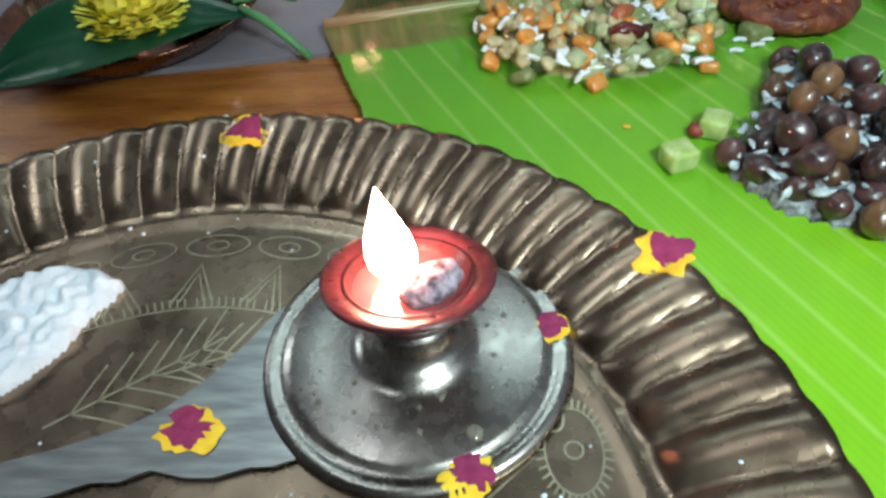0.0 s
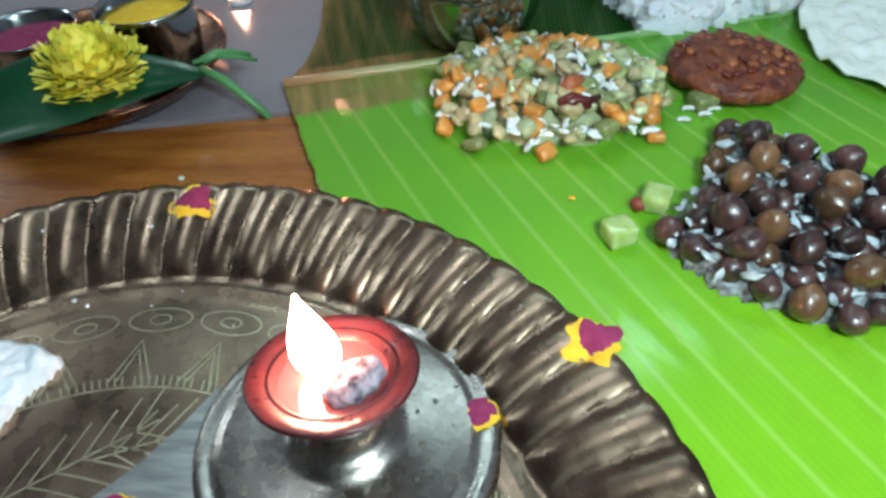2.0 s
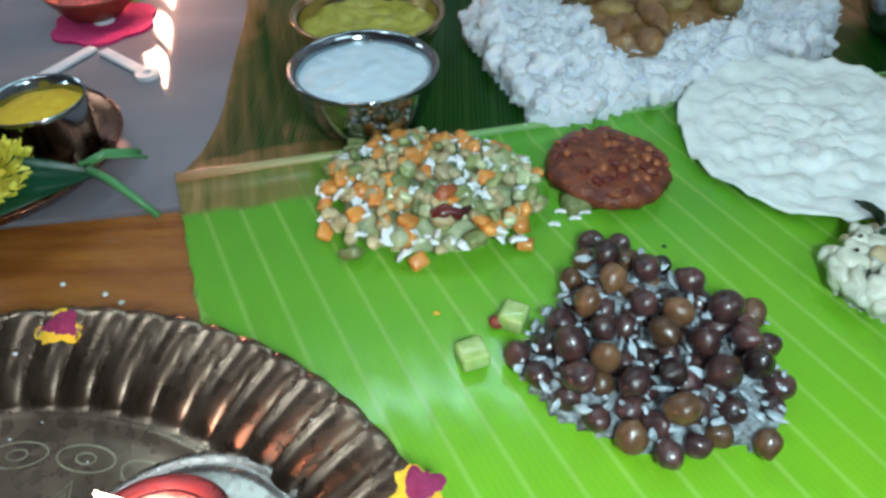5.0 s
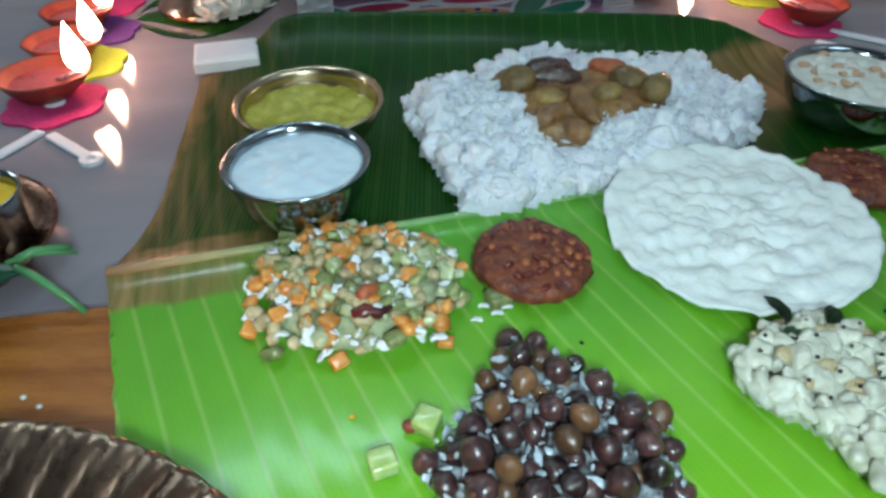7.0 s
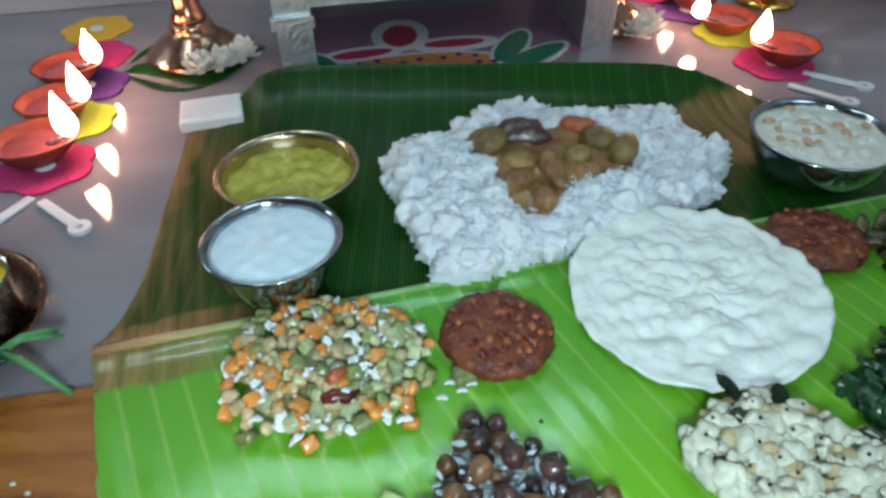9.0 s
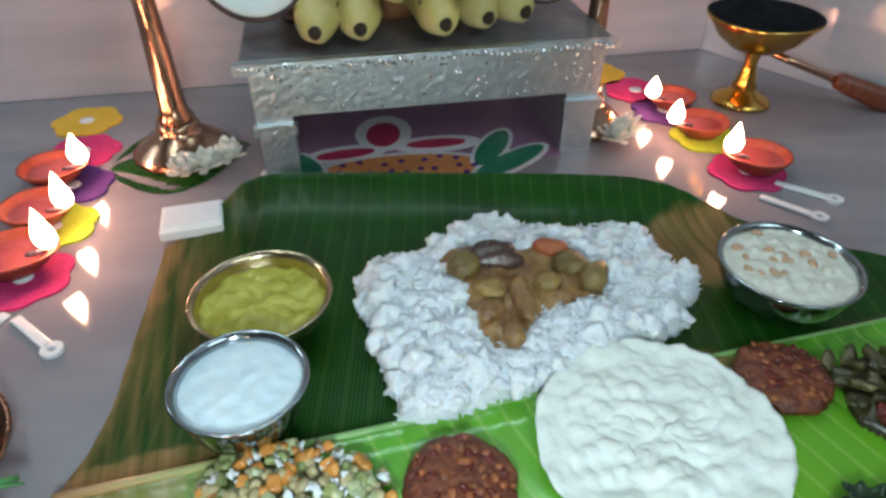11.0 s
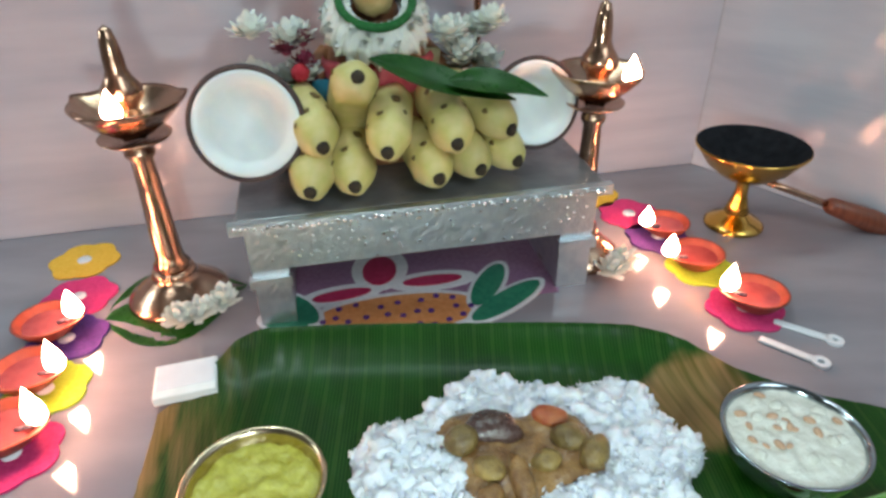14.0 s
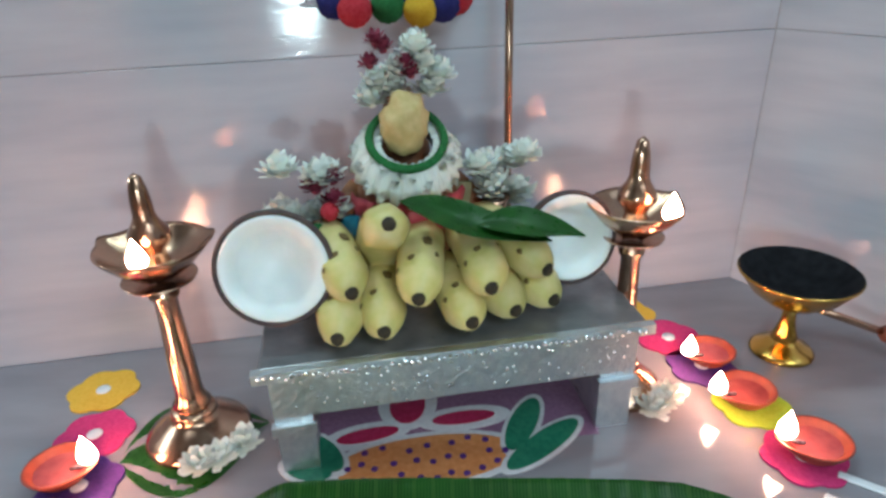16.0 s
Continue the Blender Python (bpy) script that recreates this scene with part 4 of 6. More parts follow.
for k in range(14):
    a, r = rng.uniform(0, 6.28), 0.036 * math.sqrt(rng.random())
    part("rice_lump", lump(0.005, 0.004, 0.003, 0.4, 260, 2, k), M["payasam"], pay, m=pose(r * math.cos(a), r * math.sin(a), 0.0305, 0, 0, 40 * k))

# ---- boiled rice with sambar ----
RICE = [(0.123, 0.499), (0.138, 0.524), (0.156, 0.534), (0.172, 0.527), (0.185, 0.548), (0.206, 0.566), (0.228, 0.582), (0.250, 0.572), (0.270, 0.566), (0.285, 0.556), (0.302, 0.562), (0.330, 0.566), (0.354, 0.558), (0.366, 0.530), (0.384, 0.505), (0.388, 0.482), (0.372, 0.470), (0.362, 0.446), (0.345, 0.438), (0.328, 0.432), (0.300, 0.425), (0.276, 0.416), (0.258, 0.395), (0.225, 0.384), (0.195, 0.372), (0.160, 0.368), (0.158, 0.392), (0.146, 0.416), (0.140, 0.445), (0.130, 0.470)]
RICE = [(0.25 + 0.965 * (x - 0.25), 0.462 + 0.955 * (y - 0.466)) for x, y in RICE]
CURRY = [(0.188, 0.500), (0.203, 0.480), (0.206, 0.455), (0.214, 0.430), (0.222, 0.414), (0.240, 0.409), (0.248, 0.425), (0.262, 0.446), (0.285, 0.455), (0.306, 0.466), (0.310, 0.490), (0.296, 0.512), (0.276, 0.524), (0.250, 0.514), (0.225, 0.520), (0.200, 0.518)]
rice = thing("rice_heap", "heap of boiled white rice on the banana leaf", "rice")
part("rice_base", mound(RICE, 0.0195, 0.003, 0.30, 70, 0.024, 0.0045), M["rice"], rice)
rng = random.Random(3)
clumps = [mesh_of("rice_clump", lump(0.0086, 0.0076, 0.0064, 0.65, 230, 3, 7.0 * k), M["rice"]) for k in range(7)]
for p in scatter(RICE, 230, 0.0078, rng, 0.003):
    if inside(p, CURRY) and edge_distance(p, CURRY) > 0.003:
        continue
    z = 0.0035 + heap_height(p, RICE, 0.017, 0.026) + 0.004 * noise.noise(Vector((p[0] * 45, p[1] * 45, 3)))
    part("rice_clump", clumps[rng.randrange(7)], None, rice, m=pose(p[0], p[1], z, rng.uniform(-60, 60), rng.uniform(-60, 60), rng.uniform(0, 360)) @ Matrix.Scale(rng.choice((0.55, 0.7, 0.9, 1.1, 1.35)), 4))


def grains(n, rng, poly, height, soft, lift):
    verts, faces = [], []
    xs, ys = [q2[0] for q2 in poly], [q2[1] for q2 in poly]
    for _ in range(n):
        p = (rng.uniform(min(xs), max(xs)), rng.uniform(min(ys), max(ys)))
        if not inside(p, poly):
            continue
        a, tl2 = rng.uniform(0, 6.28), rng.uniform(-0.7, 0.7)
        d = Vector((math.cos(a) * math.cos(tl2), math.sin(a) * math.cos(tl2), math.sin(tl2))) * rng.uniform(0.0026, 0.0038)
        s = Vector((-d.y, d.x, 0)).normalized() * 0.0009
        u = d.cross(s).normalized() * 0.0009
        c = Vector((p[0], p[1], lift + heap_height(p, poly, height, soft) + rng.uniform(-0.001, 0.003)))
        b = len(verts)
        verts += [c - d, c + s, c + u, c - s, c - u, c + d]
        faces += [(b, b + 2, b + 1), (b, b + 3, b + 2), (b, b + 4, b + 3), (b, b + 1, b + 4), (b + 5, b + 1, b + 2), (b + 5, b + 2, b + 3), (b + 5, b + 3, b + 4), (b + 5, b + 4, b + 1)]
    return verts, faces


def stuff_mesh(name, vf, material, parent):
    me = bpy.data.meshes.new(name)
    me.from_pydata(*vf[:1], [], vf[1])
    me.polygons.foreach_set("use_smooth", [True] * len(me.polygons))
    me.materials.append(material)
    ob = new(name, me)
    ob.parent = parent
    return tagged(ob, kind="stuff")


vf = grains(1900, random.Random(6), RICE, 0.0195, 0.024, 0.0062)
keep = [k for k in range(0, len(vf[1]), 8) if not (inside(vf[0][vf[1][k][0]][:2], CURRY) and edge_distance(vf[0][vf[1][k][0]][:2], CURRY) > 0.004)]
stuff_mesh("rice_grain", (vf[0], [f for k in keep for f in vf[1][k:k + 8]]), M["rice"], rice)


sambar = thing("sambar_curry", "brown sambar with brinjal and vegetables poured over the rice", "curry")
gravy = part("gravy", mound(CURRY, 0.0085, 0.003, 0.4, 80, 0.012, 0.0215), M["gravy"], sambar)
for nm, mt, x, y, rx, ry, rz, yw in (("brinjal", "brinjal", 0.232, 0.498, 0.021, 0.014, 0.010, -8), ("drumstick", "gravy", 0.246, 0.452, 0.007, 0.026, 0.007, 8), ("vegetable", "veg", 0.208, 0.487, 0.012, 0.011, 0.009, 20),
                                    ("vegetable", "veg", 0.284, 0.487, 0.014, 0.011, 0.009, -10), ("vegetable", "veg", 0.299, 0.474, 0.010, 0.015, 0.010, -30), ("vegetable", "gravy", 0.224, 0.440, 0.011, 0.009, 0.007, 60), ("tomato", "tomato", 0.274, 0.508, 0.013, 0.009, 0.006, -20),
                                    ("vegetable", "veg", 0.226, 0.462, 0.012, 0.010, 0.006, -50), ("vegetable", "veg", 0.264, 0.468, 0.010, 0.008, 0.007, 15), ("vegetable", "gravy", 0.236, 0.420, 0.008, 0.010, 0.006, 0)):
    part(nm, lump(rx, ry, rz, 0.3, 90, 3, x * 90), M[mt], gravy, m=pose(x, y, 0.0315, 0, 0, yw))

# ---- vegetable stir-fry ----
PORIYAL = [(0.056, 0.309), (0.060, 0.335), (0.074, 0.350), (0.097, 0.358), (0.120, 0.356), (0.143, 0.349), (0.158, 0.335), (0.165, 0.318), (0.161, 0.298), (0.152, 0.280), (0.129, 0.265), (0.108, 0.268), (0.092, 0.267), (0.072, 0.275), (0.060, 0.290)]
pori = thing("vegetable_stir_fry", "heap of diced carrot and beans with grated coconut", "vegetables")
INNER = [(0.112 + 0.82 * (x - 0.112), 0.312 + 0.82 * (y - 0.312)) for x, y in PORIYAL]
part("mound", mound(INNER, 0.011, 0.003, 0.7, 200, 0.03, 0.0042), M["pale_bean"], pori)
rng = random.Random(21)


def chip(sx, sy, sz, material, name):
    return mesh_of(name, box(sx, sy, sz, bevel=min(sx, sy, sz) * 0.3, seg=2), material)


carrots = [chip(0.0082, 0.0070, 0.0046, M["carrot"], "carrot_piece"), mesh_of("carrot_piece", lump(0.0050, 0.0042, 0.0030, 0.45, 260, 2, 30), M["carrot"])]
beans = [chip(0.0085, 0.0074, 0.0052, M["bean"], "bean_piece"), mesh_of("bean_piece", lump(0.0056, 0.0048, 0.0032, 0.6, 230, 2, 4), M["bean"]), chip(0.0074, 0.0070, 0.0050, M["pale_bean"], "bean_piece"), mesh_of("bean_piece", lump(0.0050, 0.0042, 0.0028, 0.7, 260, 2, 41), M["dal"])]
dalp = mesh_of("dal_grain", lump(0.0034, 0.0032, 0.0022, 0.4, 300, 2), M["dal"])
shred = mesh_of("coconut_shred", lump(0.0036, 0.0024, 0.0014, 1.3, 420, 3), M["coconut"])
for p in scatter(PORIYAL, 290, 0.0041, rng, 0.002):
    p = (p[0] + rng.gauss(0, 0.0022), p[1] + rng.gauss(0, 0.0022))
    z = 0.0062 + heap_height(p, PORIYAL, 0.0125, 0.034) * (1 if inside(p, PORIYAL) else 0) + rng.uniform(0, 0.003)
    edge = edge_distance(p, PORIYAL)
    left = p[0] < 0.105
    c = rng.random()
    spin = pose(p[0], p[1], z, rng.uniform(-45, 45), rng.uniform(-45, 45), rng.uniform(0, 360))
    if c < (0.46 if (left and p[1] < 0.315 and edge < 0.022) or (p[0] > 0.115 and p[1] > 0.335) else 0.13):
        part("carrot_piece", carrots[rng.randrange(2)], None, pori, m=spin @ Matrix.Scale(rng.uniform(0.8, 1.2), 4))
    elif c < 0.52:
        part("bean_piece", beans[rng.choice((0, 1, 2, 2, 2, 3, 3))], None, pori, m=spin @ Matrix.Scale(rng.uniform(0.65, 1.1), 4))
    elif c < 0.74:
        part("dal_grain", dalp, None, pori, m=spin)
    else:
        part("coconut_shred", shred, None, pori, m=spin @ Matrix.Scale(rng.uniform(0.5, 1.15), 4))
part("red_chilli", tube([(0, 0, 0), (0.006, 0.001, 0.001), (0.012, -0.001, 0.0), (0.018, 0.001, 0.001)], [0.0035, 0.004, 0.003, 0.001], 8), M["chilli"], pori, "dark fried red chilli", m=pose(0.112, 0.281, 0.0200, 0, 0, 15))
part("red_chilli", tube([(0, 0, 0), (0.005, 0.001, 0.002), (0.011, 0, 0.002)], [0.003, 0.0038, 0.002], 8), M["tomato"], pori, m=pose(0.114, 0.29, 0.0215, 0, 0, 40))
for x, y in ((0.172, 0.302), (0.178, 0.297), (0.183, 0.301), (0.168, 0.293)):
    part("coconut_shred", shred, None, pori, m=pose(x, y, 0.0050, 10, 5, 900 * x) @ Matrix.Scale(0.75, 4))
part("bean_piece", beans[0], None, pori, m=pose(0.180, 0.305, 0.0065, 0, 0, 20) @ Matrix.Scale(1.5, 4))

# ---- chickpea sundal ----
CHANA = [(0.136, 0.212), (0.142, 0.225), (0.158, 0.245), (0.168, 0.262), (0.172, 0.278), (0.186, 0.286), (0.196, 0.278), (0.206, 0.268), (0.224, 0.258), (0.241, 0.241), (0.249, 0.222), (0.246, 0.201), (0.236, 0.182), (0.226, 0.172), (0.210, 0.174), (0.190, 0.166), (0.172, 0.176), (0.152, 0.186), (0.142, 0.198)]
sundal = thing("chickpea_heap", "heap of dark boiled chickpeas with grated coconut", "chickpeas")
rng = random.Random(8)


def chickpea(seed):
    bm = lump(0.0059, 0.0056, 0.0054, 0.28, 120, 3, seed)
    for v in bm.verts:
        d = (v.co - Vector((0.0062, 0, 0.001))).length
        v.co.x += 0.0016 * math.exp(-(d / 0.0022) ** 2)
        if abs(v.co.y) < 0.0008 and v.co.x > 0:
            v.co *= 0.96
    return bm


# filler mound hides the leaf between the peas, mottled near-black to coconut grey
part("coconut_bed", mound([(0.196 + 0.9 * (x - 0.196), 0.222 + 0.9 * (y - 0.222)) for x, y in CHANA], 0.0065, 0.003, 0.6, 200, 0.012, 0.0042), M["bed"], sundal, "dark and coconut-grey filling between the chickpeas")
peas = [mesh_of("chickpea", chickpea(3.0 * k), M["chana"]) for k in range(3)]
pale = [mesh_of("chickpea", chickpea(40 + 3.0 * k), M["chana_pale"]) for k in range(2)]
low = scatter(CHANA, 115, 0.0098, rng, 0.005)
for p in low:
    part("chickpea", (peas[rng.randrange(3)] if rng.random() < 0.72 else pale[rng.randrange(2)]), None, sundal, m=pose(p[0], p[1], 0.0102, rng.uniform(0, 360), rng.uniform(0, 360), rng.uniform(0, 360)) @ Matrix.Scale(rng.uniform(0.78, 1.16), 4))
for p in scatter(CHANA, 44, 0.0125, rng, 0.015):
    part("chickpea", (peas[rng.randrange(3)] if rng.random() < 0.76 else pale[rng.randrange(2)]), None, sundal, m=pose(p[0], p[1], 0.0192, rng.uniform(0, 360), rng.uniform(0, 360), rng.uniform(0, 360)) @ Matrix.Scale(rng.uniform(0.9, 1.1), 4))
flake = [mesh_of("coconut_flake", lump(0.0050, 0.0020, 0.0011, 0.8, 420, 2), M["flake"]), mesh_of("coconut_flake", lump(0.0030, 0.0020, 0.0012, 0.9, 450, 2), M["flake"])]
for p in scatter(CHANA, 160, 0.0046, rng, 0.006):
    z = 0.0075 + heap_height(p, CHANA, 0.0075, 0.02) + rng.uniform(-0.003, 0.002)
    part("coconut_flake", flake[0 if rng.random() < 0.35 else 1], None, sundal, m=pose(p[0], p[1], z, rng.uniform(-50, 50), rng.uniform(-40, 40), rng.uniform(0, 360)) @ Matrix.Scale(rng.uniform(0.4, 0.95), 4))
for x, y, s, yw in ((0.1275, 0.2165, 1.0, 20), (0.1445, 0.2345, 1.0, 65)):
    single("gourd_cube", box(0.011 * s, 0.0105 * s, 0.008 * s, (0, 0, 0.004), bevel=0.0016, seg=3), M["gourd"], "translucent pale green cube of cooked gourd", "vegetable", pose(x, y, 0.0042, 0, 0, yw), "gourd cubes")
single("loose_chickpea", lump(0.0034, 0.003, 0.003, 0.2, 200, 2), M["clay"], "small reddish brown crumb lying on the leaf", "crumb", pose(0.1375, 0.233, 0.0068))
single("crumb", lump(0.0016, 0.0011, 0.0007, 0.4, 500, 2), M["mat_yellow"], "small yellow crumb on the banana leaf", "crumb", pose(0.1135, 0.2395, 0.0048), "crumbs")
single("crumb", lump(0.0011, 0.0010, 0.0007, 0.4, 500, 2), M["seed"], "black mustard seed on the banana leaf", "crumb", pose(0.2155, 0.277, 0.0048), "crumbs")
for x, y in ((-0.031, 0.257), (-0.022, 0.252), (-0.02, 0.238), (-0.052, 0.263)):
    single("crumb", lump(0.0015, 0.0013, 0.0009, 0.4, 500, 2), M["payasam"], "pale crumb lying on the wooden board", "crumb", pose(x, y, -0.0013), "crumbs")

# ---- vadas ----


def vada(x, y, r, yaw, seed):
    t = thing("vada", "round reddish brown fried lentil patty on the leaf", "vada", (x, y, 0.0042), yaw, "fried patties")
    rg = random.Random(seed)

    def rag(a, rr, zz):
        k = 1 + 0.05 * noise.noise(Vector((3 * math.cos(a), 3 * math.sin(a), seed))) + 0.04 * noise.noise(Vector((9 * math.cos(a), 9 * math.sin(a), seed + 60 * zz)))
        return rr * k, zz * 0.88 + 0.0018 * noise.noise(Vector((rr * math.cos(a) * 160, rr * math.sin(a) * 160, seed)))
    crust = part("crust", lathe([(0, 0), (0.75 * r, 0.0), (0.93 * r, 0.0025), (r, 0.006), (0.96 * r, 0.0095), (0.86 * r, 0.012), (0.7 * r, 0.0135), (0.5 * r, 0.0143), (0.3 * r, 0.0147), (0.12 * r, 0.015), (0, 0.015)], 56, wave=rag), M["vada"], t)
    bit = mesh_of("lentil", lump(0.0031, 0.0028, 0.0017, 0.2, 200, 2), M["vada_dal"])
    for k in range(34):
        a, q2 = rg.uniform(0, 6.28), 0.9 * r * math.sqrt(rg.random())
        z = 0.0130 - 0.0035 * (q2 / r) ** 3
        part("lentil", bit, None, crust, m=pose(q2 * math.cos(a), q2 * math.sin(a), z, rg.uniform(-25, 25), rg.uniform(-25, 25), rg.uniform(0, 360)) @ Matrix.Scale(rg.uniform(0.6, 1.15), 4))
    dark = mesh_of("onion_bit", lump(0.0036, 0.0022, 0.0012, 0.3, 300, 2), M["chilli"])
    for k in range(24):
        a, q2 = rg.uniform(0, 6.28), 0.85 * r * math.sqrt(rg.random())
        part("onion_bit", dark, None, crust, m=pose(q2 * math.cos(a), q2 * math.sin(a), 0.0131 - 0.0035 * (q2 / r) ** 3, 0, 0, rg.uniform(0, 360)))


vada(0.1990, 0.329, 0.0312, 0, 4)
vada(0.405, 0.398, 0.0295, 50, 9)

# ---- papad ----


def papad_mesh():
    bm = bmesh.new()
    rows = []
    n, seg = 34, 110
    for i in range(n + 1):
        ring = []
        for k in range(seg):
            a = 2 * math.pi * k / seg
            r = 0.0705 * i / n * (1 + 0.025 * noise.noise(Vector((2.5 * math.cos(a), 2.5 * math.sin(a), 5))) + 0.008 * noise.noise(Vector((9 * math.cos(a), 9 * math.sin(a), 1))))
            x, y = r * math.cos(a), r * math.sin(a)
            z = 0.0078 + 0.0040 * noise.noise(Vector((x * 50, y * 85, 0))) + 0.0040 * abs(noise.noise(Vector((x * 110, y * 150, 4)))) + 0.0010 * noise.noise(Vector((x * 240, y * 300, 4))) + 0.0044 * abs(noise.noise(Vector((x * 70 + y * 40, y * 75, 11)))) + 0.006 * (i / n) ** 4 * max(0, noise.noise(Vector((1.3 * math.cos(a), 1.3 * math.sin(a), 8))) + 0.35)
            ring.append(bm.verts.new((x, y, z)))
        rows.append(ring)
    for p, q2 in zip(rows, rows[1:]):
        for k in range(seg):
            bm.faces.new((p[k], p[(k + 1) % seg], q2[(k + 1) % seg], q2[k]))
    bmesh.ops.remove_doubles(bm, verts=bm.verts, dist=1e-6)
    bmesh.ops.solidify(bm, geom=bm.faces[:], thickness=0.0012)
    return bm


single("papad", papad_mesh(), M["papad"], "crisp blistered white rice papad on the leaf", "papad", pose(0.3145, 0.3565, 0.002, 2, -3, 20))

# ---- potato fry, greens, fried gourd ----
POTATO = [(0.272, 0.250), (0.280, 0.264), (0.295, 0.276), (0.312, 0.284), (0.328, 0.284), (0.344, 0.272), (0.352, 0.262), (0.372, 0.258), (0.388, 0.240), (0.380, 0.215), (0.360, 0.198), (0.335, 0.190), (0.312, 0.198), (0.303, 0.214), (0.296, 0.228), (0.283, 0.235)]
potato = thing("potato_fry", "heap of pale mashed potato fry with mustard seeds", "potato fry")
part("mound", mound([(0.33 + 0.92 * (x - 0.33), 0.236 + 0.92 * (y - 0.236)) for x, y in POTATO], 0.012, 0.003, 0.45, 75, 0.018, 0.0042), M["mash"], potato)
rng = random.Random(14)
lumps = [mesh_of("potato_lump", lump(0.0075, 0.0062, 0.0050, 0.55, 170, 3, 5.0 * k), M["mash"]) for k in range(4)] + [mesh_of("potato_lump", lump(0.006, 0.005, 0.004, 0.4, 150, 2, 50), M["mash_brown"])]
for p in scatter(POTATO, 230, 0.0052, rng, 0.002):
    part("potato_lump", lumps[rng.randrange(5) if rng.random() < 0.9 else 4], None, potato, m=pose(p[0], p[1], 0.007 + heap_height(p, POTATO, 0.0115, 0.018), rng.uniform(-60, 60), rng.uniform(-60, 60), rng.uniform(0, 360)) @ Matrix.Scale(rng.uniform(0.45, 1.05), 4))
sd = mesh_of("mustard_seed", lump(0.001, 0.001, 0.001, 0, 1, 1), M["seed"])
cl = mesh_of("curry_leaf", leaf_blade(0.017, 0.0045, 0.002), M["curry_leaf"])
for p in scatter(POTATO, 34, 0.008, rng, 0.005):
    z = 0.0135 + heap_height(p, POTATO, 0.0115, 0.018)
    part("mustard_seed", sd, None, potato, m=pose(p[0], p[1], z))
for x, y, yw in ((0.297, 0.262, 30), (0.305, 0.275, 100), (0.352, 0.256, -20), (0.322, 0.270, 60), (0.358, 0.247, 160)):
    part("curry_leaf", cl, None, potato, m=pose(x, y, 0.0195, 8, 5, yw))

GREENS = [(0.372, 0.268), (0.366, 0.285), (0.378, 0.300), (0.395, 0.309), (0.415, 0.318), (0.440, 0.312), (0.455, 0.290), (0.440, 0.265), (0.415, 0.252), (0.390, 0.255)]
gr = thing("spinach_heap", "heap of dark cooked spinach on the leaf", "greens")
part("mound", mound(GREENS, 0.012, 0.003, 0.5, 90, 0.014, 0.0042), M["greens"], gr)
gl = mesh_of("spinach_leaf", lump(0.008, 0.0055, 0.0026, 0.9, 260, 3), M["greens"])
for p in scatter(GREENS, 70, 0.0085, rng, 0.0):
    part("spinach_leaf", gl, None, gr, m=pose(p[0], p[1], 0.0065 + heap_height(p, GREENS, 0.013, 0.014), rng.uniform(-60, 60), rng.uniform(-60, 60), rng.uniform(0, 360)) @ Matrix.Scale(rng.uniform(0.6, 1.3), 4))

FRY = [(0.437, 0.412), (0.448, 0.408), (0.468, 0.418), (0.488, 0.414), (0.500, 0.395), (0.492, 0.368), (0.470, 0.352), (0.450, 0.352), (0.436, 0.366), (0.440, 0.385)]
fr = thing("gourd_fry", "small heap of dark fried bitter gourd pieces", "vegetable fry")
part("mound", mound(FRY, 0.008, 0.003, 0.5, 90, 0.014, 0.0042), M["fry"], fr)
fb = mesh_of("fried_piece", lump(0.0095, 0.0048, 0.0035, 0.6, 200, 3), M["fry"])
fb2 = mesh_of("fried_piece", lump(0.007, 0.0065, 0.004, 0.6, 200, 3, 9), M["chilli"])
for p in scatter(FRY, 36, 0.010, rng, 0.0):
    part("fried_piece", fb if p[1] > 0.372 else fb2, None, fr, m=pose(p[0], p[1], 0.0075 + heap_height(p, FRY, 0.010, 0.014), rng.uniform(-40, 40), rng.uniform(-50, 50), rng.uniform(0, 360)) @ Matrix.Scale(rng.uniform(0.7, 1.25), 4))

# ---- camphor packet ----
cam_box = thing("camphor_packet", "small flat white paper packet at the leaf's edge", "packet", (-0.0155, 0.583, 0.0042), 14)
part("packet", box(0.050, 0.040, 0.009, (0, 0, 0.0045), bevel=0.0012, seg=2), M["camphor"], cam_box, smooth=False)
part("flap", box(0.046, 0.030, 0.0008, (0, 0.003, 0.0094), bevel=0.0003, seg=1), M["plastic_white"], cam_box, smooth=False)

# ---- tray with flower, leaf and cups ----
tray = thing("brass_tray", "dark brass tray holding a flower and small cups", "tray", (-0.117, 0.343, 0.0005))
part("dish", lathe([(0, 0.0), (0.04, 0.0), (0.052, 0.003), (0.060, 0.010), (0.064, 0.0145), (0.0655, 0.0148), (0.0650, 0.0155), (0.0628, 0.0148), (0.058, 0.0105), (0.050, 0.0045), (0.038, 0.0018), (0, 0.0018)], 72), M["tray_copper"], tray)


